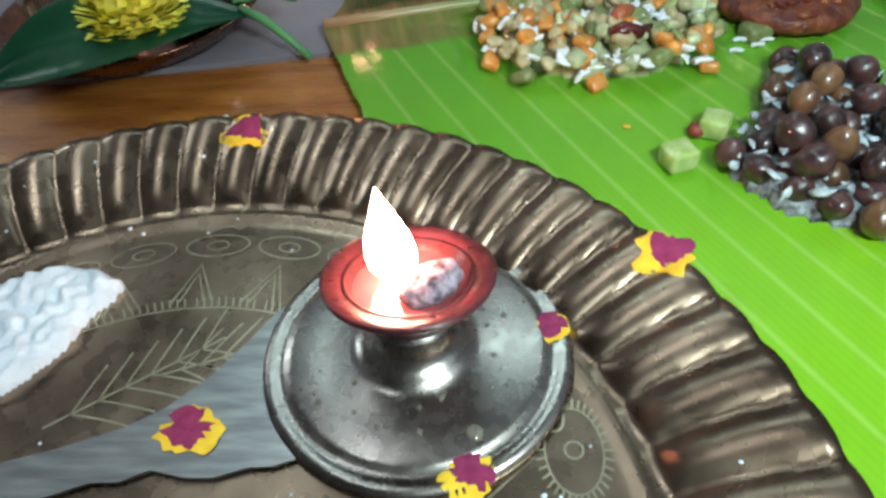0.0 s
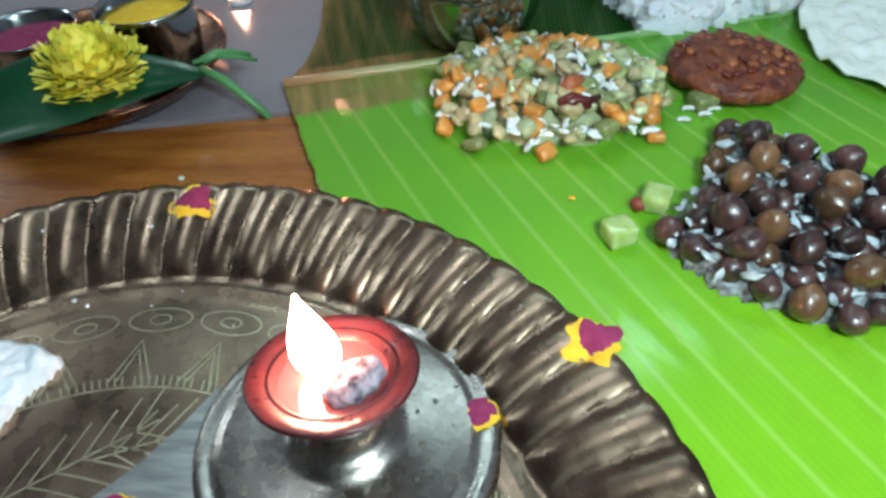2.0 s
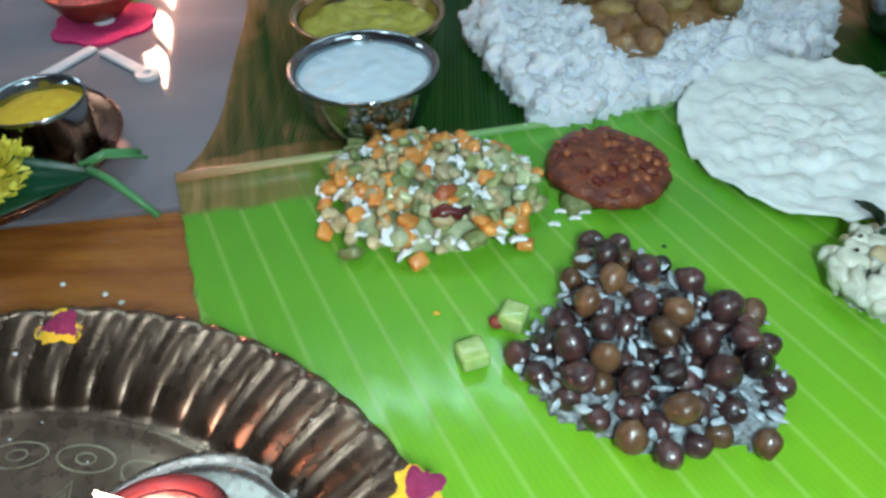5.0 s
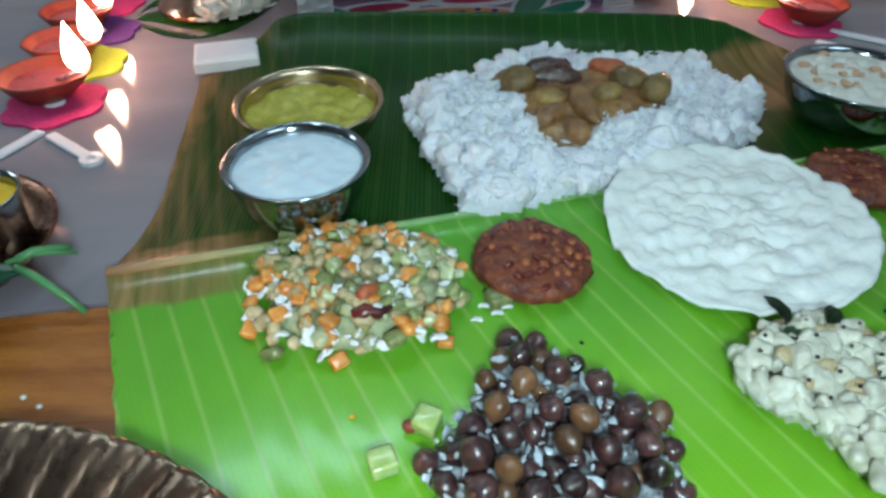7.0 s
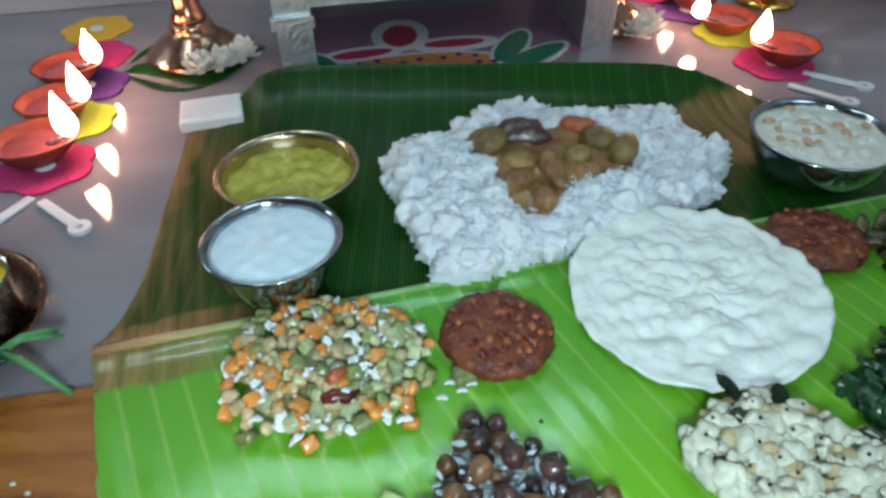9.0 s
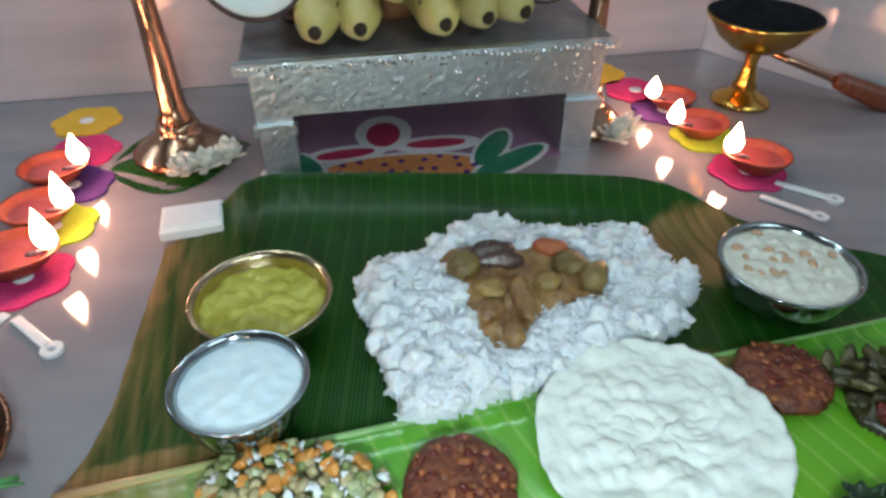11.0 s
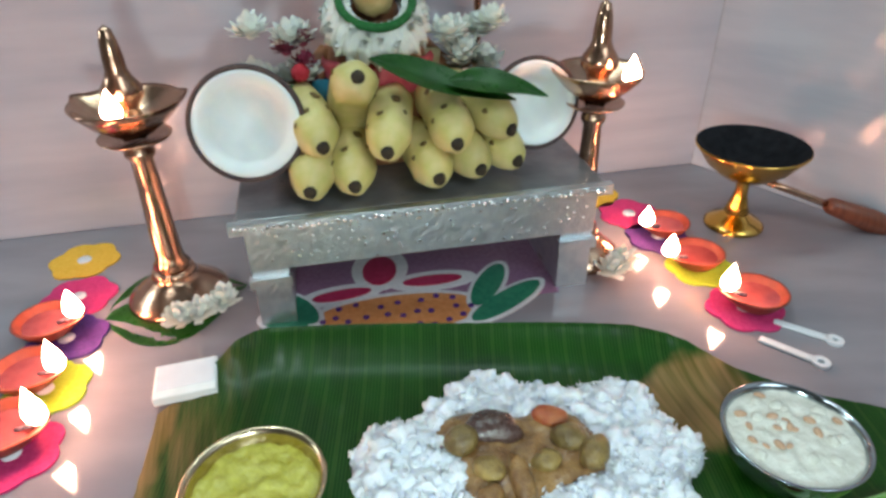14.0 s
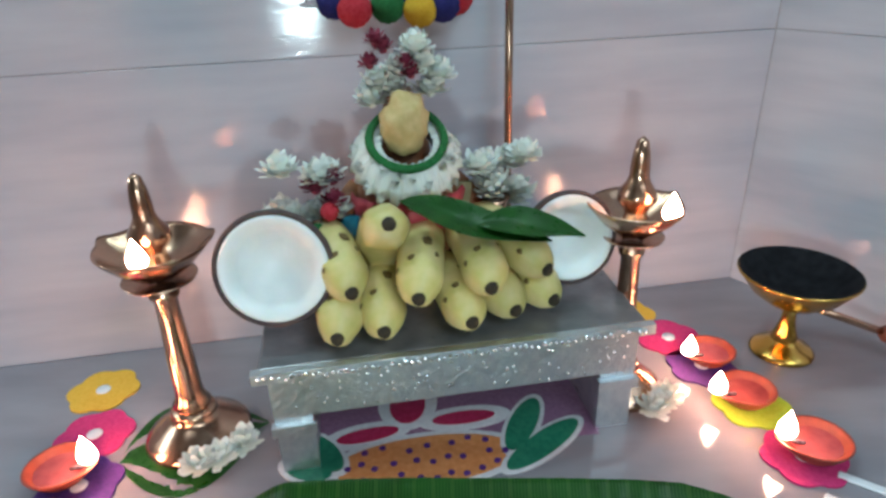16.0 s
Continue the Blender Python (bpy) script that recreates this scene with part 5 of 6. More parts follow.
def cup(x, y, r, h, metal, fill, label, fl):
    t = thing("cup", label, "cup", (x, y, 0.0025), group="cups on the tray")
    part("shell", lathe([(0, 0), (0.72 * r, 0), (0.86 * r, 0.1 * h), (0.97 * r, 0.5 * h), (r, 0.93 * h), (1.05 * r, h), (1.02 * r, 1.015 * h), (0.95 * r, 0.95 * h), (0.92 * r, 0.5 * h), (0.7 * r, 0.06 * h), (0, 0.05 * h)], 48), metal, t)
    part("powder", lathe([(0, 0.93 * h), (0.4 * r, 0.91 * h), (0.75 * r, 0.86 * h), (0.935 * r, 0.80 * h)], 40, wave=lambda a, q2, z: (q2, z + 0.001 * noise.noise(Vector((q2 * math.cos(a) * 150, q2 * math.sin(a) * 150, x * 90))))), fill, t, fl)


cup(-0.087, 0.352, 0.0235, 0.036, M["steel"], M["turmeric"], "small steel cup of yellow turmeric powder", "yellow turmeric powder")
cup(-0.142, 0.335, 0.0235, 0.032, M["steel"], M["kumkum"], "small steel cup of dark red kumkum", "dark red kumkum powder")


def blossom(name, label, x, y, z, r, n, petal_len, material, seed, group="", wide=1.0):
    """A full flower head of many small petals."""
    t = thing(name, label, "flower", (x, y, z), 0, group)
    rg = random.Random(seed)
    verts, faces = [], []
    for k in range(n):
        f = (k + 0.5) / n
        el = math.acos(1 - f * 1.05)
        az = k * 2.39996
        d = Vector((math.sin(el) * math.cos(az), math.sin(el) * math.sin(az), math.cos(el)))
        s = Vector((-math.sin(az), math.cos(az), 0))
        u = d.cross(s)
        a, w = r * rg.uniform(0.25, 0.4), petal_len * wide * rg.uniform(0.22, 0.36)
        ln = petal_len * rg.uniform(0.8, 1.15)
        b = len(verts)
        for t2, ww, cu in ((0, 0.5, 0), (0.45, 1.0, 0.06), (0.8, 0.85, 0.16), (1.0, 0.25, 0.3)):
            c = d * (a + ln * t2) + u * (cu * ln * rg.uniform(0.2, 1.0))
            verts += [c - s * w * ww, c + s * w * ww]
        faces += [(b, b + 1, b + 3, b + 2), (b + 2, b + 3, b + 5, b + 4), (b + 4, b + 5, b + 7, b + 6)]
    me = bpy.data.meshes.new("petals")
    me.from_pydata(verts, [], faces)
    me.materials.append(material)
    part("petals", me, None, t)
    part("core", lump(r * 0.45, r * 0.45, r * 0.4, 0.2, 200, 2), material, t)
    return t


blossom("chrysanthemum", "yellow chrysanthemum head lying on the tray", -0.094, 0.300, 0.026, 0.024, 460, 0.016, M["petal_yellow"], 2, wide=0.6)
lf = single("betel_leaf", leaf_blade(0.115, 0.020, 0.012, 0.25), M["dark_leaf"], "long dark green leaf resting across the tray's rim", "leaf", pose(-0.148, 0.262, 0.0185, 24, 0, 29))
for a, b, r in (((-0.052, 0.316, 0.022), (-0.021, 0.304, 0.0022), 0.0022), ((-0.050, 0.316, 0.026), (-0.034, 0.333, 0.019), 0.0022), ((-0.054, 0.314, 0.026), (-0.030, 0.3305, 0.018), 0.0012)):
    a, b = Vector(a), Vector(b)
    single("leaf_stalk", tube([a, a.lerp(b, 0.35) + Vector((0, 0, 0.003)), a.lerp(b, 0.7) + Vector((0, 0, 0.002)), b], [r, r, r * 0.9, r * 0.8], 8), M["stalk"], "thin green leaf stalk hanging over the tray", "stalk", group="stalks")

# ---- white plastic strips ----


def strip(x, y, yaw, n):
    bm = box(0.046, 0.008, 0.003, (0.023, 0, 0.0015), bevel=0.0012, seg=2)
    ring = bmesh.new()
    seg = 24
    rows = []
    for rr, z in ((0.0075, 0.0), (0.0075, 0.003), (0.0028, 0.003), (0.0028, 0.0)):
        rows.append([ring.verts.new((0.051 + rr * math.cos(2 * math.pi * k / seg), rr * math.sin(2 * math.pi * k / seg), z)) for k in range(seg)])
    for p, q2 in zip(rows, rows[1:] + rows[:1]):
        for k in range(seg):
            ring.faces.new((p[k], p[(k + 1) % seg], q2[(k + 1) % seg], q2[k]))
    single("plastic_strip", join(bm, ring), M["plastic_white"], "white plastic strip with a ringed end on the tiles", "strip", pose(x, y, 0.0003, 0, 0, yaw), "plastic strips", smooth=False)


strip(-0.112, 0.473, -38, 0)
strip(-0.120, 0.478, -115, 1)
strip(0.486, 0.617, -42, 2)
strip(0.510, 0.640, -36, 3)

# ---- felt flowers and clay lamps ----


def felt(x, y, r, material, label, yaw):
    bm = bmesh.new()
    n = 64
    ring = [(x2, y2) for x2, y2 in ((r * (0.86 + 0.14 * abs(math.cos(3 * a))) * math.cos(a), r * (0.86 + 0.14 * abs(math.cos(3 * a))) * math.sin(a)) for a in (2 * math.pi * k / n for k in range(n)))]
    t = thing("felt_flower", label, "felt flower", (x, y, 0), yaw, "felt flowers")
    part("petals", slab(ring, 0.0003, 0.0022), material, t, smooth=False)
    part("heart", lathe([(0.2 * r, 0.0022), (0.19 * r, 0.0034), (0, 0.0036)], 24), M["plastic_white"], t, "white round centre")


FELT = {"mat_pink": "pink felt flower on the grey tiles", "mat_purple": "purple felt flower under a clay lamp", "mat_lime": "lime green felt flower under a clay lamp", "mat_yellow": "yellow felt flower near the tiled wall"}
for x, y, c in ((-0.190, 0.787, "mat_yellow"), (-0.166, 0.718, "mat_pink"), (-0.148, 0.652, "mat_purple"), (-0.136, 0.586, "mat_lime"), (-0.128, 0.518, "mat_pink"),
                (0.398, 0.905, "mat_yellow"), (0.434, 0.852, "mat_pink"), (0.452, 0.797, "mat_purple"), (0.477, 0.733, "mat_lime"), (0.492, 0.661, "mat_pink")):
    felt(x, y, 0.037, M[c], FELT[c], 600 * x)
for x, y, fx, fy, r, fh in ((-0.171, 0.661, -0.137, 0.660, 0.034, 0.030), (-0.155, 0.595, -0.119, 0.587, 0.034, 0.033), (-0.142, 0.530, -0.1055, 0.5285, 0.036, 0.036),
                            (0.466, 0.806, 0.434, 0.793, 0.031, 0.024), (0.477, 0.739, 0.4385, 0.728, 0.033, 0.026), (0.506, 0.665, 0.4725, 0.664, 0.035, 0.030)):
    x, y, r = fx + 0.87 * (x - fx), fy + 0.87 * (y - fy), 0.84 * r
    yw = math.degrees(math.atan2(fy - y, fx - x))
    d = diya((x, y, 0.0024), yw, r, "red terracotta oil lamp burning on a felt flower")
    reach = math.hypot(fx - x, fy - y)
    part("wick", tube([(reach * 0.35, 0, 0.42 * r), (reach * 0.7, 0, 0.55 * r), (reach, 0, 0.70 * r)], 0.0017, 8), M["wick"], d)
    part("flame", flame_mesh(fh, 0.0086, 0.0, 0.0), M["flame"], d, "bright white flame", m=pose(reach, 0, 0.68 * r, 0, 0, 0))

# ---- tall brass lamps ----


def tall_lamp(x, y, label, k, flame_at):
    t = thing("brass_lamp", label, "oil lamp", (x, y, 0.0012), 0, "tall brass lamps")
    s = k
    part("base", lathe([(0, 0), (0.047 * s, 0), (0.049 * s, 0.003), (0.047 * s, 0.007), (0.041 * s, 0.011), (0.033 * s, 0.018), (0.024 * s, 0.024), (0.019 * s, 0.027), (0.021 * s, 0.031), (0.019 * s, 0.035), (0.0, 0.036)], 56), M["lamp_brass"], t)
    part("stem", lathe([(0.015 * s, 0.034), (0.0175 * s, 0.040), (0.0135 * s, 0.046), (0.0125 * s, 0.055), (0.0118 * s, 0.09), (0.0105 * s, 0.125), (0.0098 * s, 0.15), (0.013 * s, 0.155), (0.0135 * s, 0.159), (0.010 * s, 0.163), (0.0095 * s, 0.168), (0.0, 0.168)], 40), M["lamp_brass"], t)
    part("drip_plate", lathe([(0.006, 0.166), (0.022 * s, 0.167), (0.030 * s, 0.171), (0.031 * s, 0.173), (0.028 * s, 0.1725), (0.01, 0.170)], 48), M["lamp_brass"], t)

    def spouts(a, r, z):
        c = max(0.0, math.cos(2.5 * (a - 0.4))) ** 10 if r > 0.03 * s else 0
        return r * (1 + 0.12 * c), z + 0.002 * c
    oil_cup = part("cup", lathe([(0.008, 0.172), (0.018 * s, 0.176), (0.032 * s, 0.186), (0.043 * s, 0.198), (0.046 * s, 0.203), (0.0455 * s, 0.2045), (0.0425 * s, 0.201), (0.031 * s, 0.190), (0.018 * s, 0.182), (0.006, 0.180)], 80, wave=spouts), M["lamp_brass"], t)
    part("finial", lathe([(0.010, 0.180), (0.0125, 0.187), (0.010, 0.195), (0.0115, 0.200), (0.0175, 0.208), (0.0165, 0.216), (0.011, 0.224), (0.0088, 0.230), (0.0085, 0.240), (0.0072, 0.252), (0.0050, 0.262), (0.0, 0.266)], 36), M["lamp_brass"], t)
    fx, fy = flame_at
    part("flame", flame_mesh(0.026, 0.0082), M["flame"], oil_cup, "bright white flame", m=pose(fx, fy, 0.199))
    return t


tall_lamp(-0.0625, 0.716, "tall polished brass oil lamp standing on a green leaf", 1.0, (0.004, -0.036))
tall_lamp(0.3535, 0.768, "tall polished brass oil lamp beside the silver stool", 0.9, (0.022, -0.030))
single("betel_leaf", leaf_blade(0.135, 0.066, 0.0, 0.004), M["green_leaf"], "broad green leaf under the brass lamp", "leaf", pose(-0.125, 0.68, 0.0003, 0, 0, 22))
for x, y, n, sd2 in ((-0.030, 0.672, 5, 1), (-0.012, 0.690, 5, 2), (-0.045, 0.664, 4, 3), (0.378, 0.722, 5, 4), (0.392, 0.735, 4, 5)):
    blossom("jasmine_flower", "white jasmine blossom lying at the lamp's foot", x, y, 0.008, 0.008, 26, 0.017, M["petal_white"], sd2, "jasmine at the lamps")

# ---- silver stool ----
STOOL = pose(0.026, 0.656, 0, 0, 0, 9.4)
stool = thing("silver_stool", "low wooden stool wrapped in glittering silver foil", "stool")
stool.matrix_basis = STOOL
SW, SD, SH = 0.335, 0.20, 0.117
part("top", box(SW, SD, 0.012, (SW / 2, SD / 2, SH - 0.006), bevel=0.0025), M["foil_top"], stool, "dull grey foil top", smooth=False)


def crinkled(sx, sz, at, seed):
    """A foil-covered panel facing the front, with dents."""
    bm = bmesh.new()
    nx, nz = max(4, int(sx / 0.004)), max(4, int(sz / 0.004))
    g = [[bm.verts.new((at[0] + sx * i / nx, at[1] - 0.0005 * noise.noise(Vector((i * 0.9, j * 0.9, seed))), at[2] + sz * j / nz)) for j in range(nz + 1)] for i in range(nx + 1)]
    for i in range(nx):
        for j in range(nz):
            bm.faces.new((g[i][j], g[i + 1][j], g[i + 1][j + 1], g[i][j + 1]))
    ex = bmesh.ops.extrude_face_region(bm, geom=bm.faces[:])["geom"]
    bmesh.ops.translate(bm, vec=(0, 0.008, 0), verts=[v for v in ex if isinstance(v, bmesh.types.BMVert)])
    return bm


part("edge_strip", crinkled(SW + 0.010, 0.010, (-0.005, -0.006, SH - 0.0105), 1), M["silver"], stool, smooth=False)
part("apron", crinkled(SW - 0.012, 0.043, (0.006, 0.002, SH - 0.053), 2), M["silver"], stool, smooth=False)
part("side_apron", box(0.008, SD - 0.02, 0.042, (0.010, SD / 2, SH - 0.033)), M["silver"], stool, smooth=False)
part("side_apron", box(0.008, SD - 0.02, 0.042, (SW - 0.010, SD / 2, SH - 0.033)), M["silver"], stool, smooth=False)
for lx in (0.006, SW - 0.038):
    part("leg", crinkled(0.032, SH - 0.0535, (lx, 0.004, 0.0), 3 + lx), M["silver"], stool, smooth=False)
    part("leg_block", box(0.030, 0.16, SH - 0.054, (lx + 0.016, 0.094, (SH - 0.054) / 2)), M["silver"], stool, smooth=False)
    part("collar", crinkled(0.038, 0.010, (lx - 0.003, -0.002, 0.047), 9 + lx), M["silver"], stool, smooth=False)

sequin = mesh_of("sequin", lump(0.0022, 0.0011, 0.0022, 0.2, 700, 1), mat("sequin_silver", (0.80, 0.86, 0.90), (0.9, 0.93, 0.95), rough=0.18, metal=1.0, scale=80))
rng = random.Random(52)
for k in range(62):
    part("sequin", sequin, None, stool, m=pose(0.001 + k * 0.0054, -0.0072, SH - 0.0055 + rng.uniform(-0.002, 0.002), rng.uniform(-25, 25), 0, rng.uniform(-25, 25)) @ Matrix.Scale(rng.uniform(0.7, 1.4), 4))
for k in range(110):
    part("sequin", sequin, None, stool, m=pose(rng.uniform(0.012, SW - 0.012), 0.0008, SH - 0.012 - 0.038 * rng.random() ** 1.6, rng.uniform(-30, 30), 0, rng.uniform(-30, 30)) @ Matrix.Scale(rng.uniform(0.4, 1.0), 4))


def at_stool(x, y, z, rx=0, ry=0, rz=0):
    return STOOL @ pose(x, y, z, rx, ry, rz)


# ---- bananas ----


def banana_parts(length, r, bend, nm="banana", label=""):
    t = thing(nm, "ripening yellow-green banana with dry black tip", "banana", group="bananas on the stool")
    n, seg = 18, 20
    bm = bmesh.new()
    rings = []
    for i in range(n + 1):
        f = i / n
        c = Vector((0, length * f, bend * math.sin(math.pi * f)))
        k = r * (0.42 + 0.58 * min(1, f / 0.16) ** 0.6) * (1 - 0.7 * max(0, (f - 0.78) / 0.22) ** 1.5)
        rings.append([bm.verts.new(c + k * (1 + 0.045 * math.cos(5 * a)) * Vector((math.cos(a), 0, math.sin(a)))) for a in (2 * math.pi * s / seg for s in range(seg))])
    for p, q2 in zip(rings, rings[1:]):
        for s in range(seg):
            bm.faces.new((p[s], p[(s + 1) % seg], q2[(s + 1) % seg], q2[s]))
    bm.faces.new(rings[0])
    bm.faces.new(rings[-1])
    skin = part("skin", bm, M["banana"], t)
    part("tip", lump(0.0058, 0.0040, 0.0058, 0.12, 300, 3), M["banana_tip"], t, "dry black flower end", m=pose(0, -0.0012, 0))
    for f, a, w in ((0.22, 1.9, 0.0045), (0.38, 1.2, 0.006), (0.5, 2.3, 0.004), (0.3, 0.7, 0.0035), (0.15, 2.6, 0.003)):
        c = Vector((0, length * f, bend * math.sin(math.pi * f))) + 0.992 * r * (1 + 0.045 * math.cos(5 * a)) * Vector((math.cos(a), 0, math.sin(a)))
        part("blemish", lump(0.8 * w, 1.2 * w, 0.0005, 0.4, 300, 2), M["banana_spot"], skin, m=Matrix.Translation(c) @ Matrix.Rotation(math.pi / 2 - a, 4, "Y"))
    part("stem", tube([(0, length * 0.98, 0), (0, length * 1.1, 0.003)], [r * 0.34, r * 0.28], 10), M["banana"], t)
    return t


BAN = banana_parts(0.115, 0.0198, 0.010)
spots = [(0.067, 0.002, 0.021, 3, -8), (0.105, 0.004, 0.021, 2, -2), (0.178, 0.002, 0.021, 0, 8), (0.218, 0.012, 0.021, 2, 14), (0.255, 0.022, 0.021, 2, 20),
         (0.082, 0.014, 0.055, 4, 12), (0.134, -0.004, 0.053, 4, -10), (0.194, 0.000, 0.053, 3, 2), (0.247, 0.020, 0.053, 6, 28), (0.116, 0.012, 0.112, -42, 6)]
for k, (x, y, z, rx, rz) in enumerate(spots):
    m = at_stool(x, y, SH + z - 0.001, rx, 0, rz)
    if k == 0:
        BAN.matrix_basis = m
    else:
        copy_thing(BAN, m)
single("betel_leaf", leaf_blade(0.130, 0.024, -0.006, 0.3), M["green_leaf"], "long pointed green leaf laid over the bananas", "leaf", at_stool(0.128, 0.046, SH + 0.116, 10, 16, -14))
single("betel_leaf", leaf_blade(0.092, 0.021, 0.004, 0.3), M["green_leaf"], "pointed green leaf laid over the bananas", "leaf", at_stool(0.190, 0.036, SH + 0.092, 12, 8, -10))

# ---- coconut halves ----


def coconut(m, r):
    t = thing("coconut_half", "split coconut half showing its white flesh", "coconut", group="coconut halves")
    t.matrix_basis = m
    part("shell", lathe([(r, 0.0), (0.975 * r, -0.25 * r), (0.9 * r, -0.5 * r), (0.7 * r, -0.78 * r), (0.4 * r, -0.95 * r), (0, -r)], 56, wave=lambda a, q2, z: (q2 * (1 + 0.03 * noise.noise(Vector((2 * math.cos(a), 2 * math.sin(a), 6 * z)))), z)), M["husk"], t, "dark brown fibrous shell")
    part("rim", lathe([(1.0 * r, -0.002), (1.012 * r, 0.001), (0.985 * r, 0.0035), (0.925 * r, 0.003), (0.91 * r, 0.0)], 56), M["husk"], t)
    part("flesh", lathe([(0.93 * r, 0.0012), (0.90 * r, 0.0034), (0.86 * r, 0.0034), (0.70 * r, 0.001), (0.64 * r, -0.004), (0.55 * r, -0.16 * r), (0.40 * r, -0.3 * r), (0.2 * r, -0.39 * r), (0, -0.41 * r)], 56), M["cocomeat"], t, "wet white coconut flesh")


coconut(at_stool(0.022, 0.036, SH + 0.0505 + 0.021, 76, 0, -4), 0.0485)
coconut(at_stool(0.283, 0.062, SH + 0.0465 + 0.012, 74, 0, 0), 0.043)

# ---- statue, garlands and flowers ----
IX, IY, IZ = 0.142, 0.125, SH


def statue():
    body = lathe([(0, 0), (0.040, 0), (0.044, 0.010), (0.047, 0.03), (0.050, 0.055), (0.048, 0.075), (0.052, 0.092), (0.046, 0.108), (0.030, 0.122), (0.024, 0.128), (0.024, 0.136), (0.022, 0.150), (0.019, 0.166), (0.014, 0.182), (0.008, 0.192), (0, 0.198)], 44)
    arms = [tube([(s * 0.042, 0, 0.1), (s * 0.060, -0.008, 0.085), (s * 0.062, -0.02, 0.062), (s * 0.045, -0.035, 0.055)], [0.014, 0.013, 0.012, 0.010], 12) for s in (-1, 1)]
    return join(body, *arms)


single("statue", statue(), M["clay_brown"], "small brown statue dressed with garlands on the stool", "statue", at_stool(IX, IY, IZ))
single("silk_cloth", lathe([(0.0500, 0.072), (0.0525, 0.078), (0.0545, 0.088), (0.0560, 0.098), (0.0535, 0.103), (0.0515, 0.098)], 44, wave=lambda a, r, z: (r * (1 + 0.025 * math.sin(16 * a)), z)), M["cloth_red"], "pink red silk cloth wrapped round the statue", "cloth", at_stool(IX, IY, IZ))
single("cloth_band", tube([(-0.045, -0.045, 0.02), (-0.056, -0.035, 0.05), (-0.054, -0.025, 0.085)], [0.011, 0.012, 0.009], 12, 0.6), M["cloth_teal"], "folded teal cloth hanging at the statue's side", "cloth", at_stool(IX, IY, IZ))
single("green_collar", lathe([(0.030, 0.149), (0.0345, 0.148), (0.036, 0.145), (0.0345, 0.142), (0.030, 0.142), (0.0285, 0.145), (0.030, 0.149)], 40, wave=lambda a, r, z: (r * (1 + 0.012 * math.sin(40 * a)), z + 0.0004 * math.cos(40 * a))), M["pom_green"], "dark green braided collar on the statue", "garland", at_stool(IX, IY - 0.031, IZ + 0.152, 36, 0, 0) @ Matrix.Translation((0, 0, -0.143)))
single("sandal_dressing", lump(0.021, 0.020, 0.027, 0.3, 90, 3), M["sandal"], "lump of sandal paste over the statue's head", "dressing", at_stool(IX, IY - 0.028, IZ + 0.166))
garland = thing("flower_garland", "thick ruffled garland of white flowers round the statue", "garland")
garland.matrix_basis = at_stool(IX, IY - 0.028, IZ + 0.143, 36, 0, 0) @ Matrix.Scale(0.80, 4) @ Matrix.Translation((0, 0, -0.124))
ruffle = part("ruffle", lathe([(0.028, 0.136), (0.040, 0.134), (0.050, 0.127), (0.057, 0.115), (0.060, 0.104), (0.056, 0.100), (0.046, 0.106), (0.030, 0.118)], 180, wave=lambda a, r, z: (r * (1 + 0.05 * math.sin(22 * a) * (r / 0.06) ** 2 + 0.03 * math.sin(53 * a + 60 * z)), z + 0.003 * math.cos(22 * a + 1) * (r / 0.06) ** 2 + 0.0015 * math.sin(71 * a))), M["petal_white"], garland)
petal = mesh_of("petal", leaf_blade(0.0105, 0.0045, 0.002, 0.3, 8, 3), M["petal_white"])
rng = random.Random(12)
for k in range(60):
    a, q2 = rng.uniform(0, 6.283), rng.random()
    r = 0.036 + 0.022 * q2
    part("petal", petal, None, ruffle, m=pose(r * math.cos(a), r * math.sin(a), 0.136 - 0.030 * q2 ** 1.6, rng.uniform(-30, 30), 2 + 22 * q2 + rng.uniform(-25, 12), math.degrees(a) + rng.uniform(-40, 40)))
for k, (x, z, r2) in enumerate(((-0.020, 0.194, 0.013), (0.000, 0.205, 0.014), (0.020, 0.208, 0.014), (0.034, 0.198, 0.013), (-0.006, 0.188, 0.012), (0.014, 0.222, 0.012), (0.026, 0.186, 0.010), (-0.026, 0.180, 0.010))):
    blossom("crown_flower", "white flower of the tuft above the statue", *(at_stool(IX + x, IY - 0.006, IZ + z).translation), r2, 44, 0.014, M["petal_white"], 100 + k, "crown flowers")
for k, (x, z) in enumerate(((-0.026, 0.214), (-0.014, 0.226), (0.004, 0.212), (-0.020, 0.232), (0.008, 0.204))):
    blossom("crown_rose", "maroon blossom in the tuft above the statue", *(at_stool(IX + x, IY - 0.016, IZ + z).translation), 0.008, 26, 0.009, M["petal_maroon"], 130 + k, "crown roses")
# flower bunches at both sides
rng = random.Random(77)
for cx, cy, cz, n, w in ((0.056, 0.100, 0.102, 14, 0.030), (0.220, 0.115, 0.098, 13, 0.032)):
    for k in range(n):
        x, y, z = cx + rng.uniform(-w, w), cy + rng.uniform(-0.012, 0.012), cz + rng.uniform(-0.024, 0.026)
        dark = cx < 0.1 and k % 4 == 1
        blossom("bunch_flower", "maroon blossom in the flower bunch" if dark else "white petalled flower in the bunch beside the statue", *(at_stool(x, y, SH + z).translation), 0.011, 34, 0.010 if dark else 0.016, M["petal_maroon"] if dark else M["petal_white"], 200 + 13 * k + int(cx * 900), "bunch flowers")
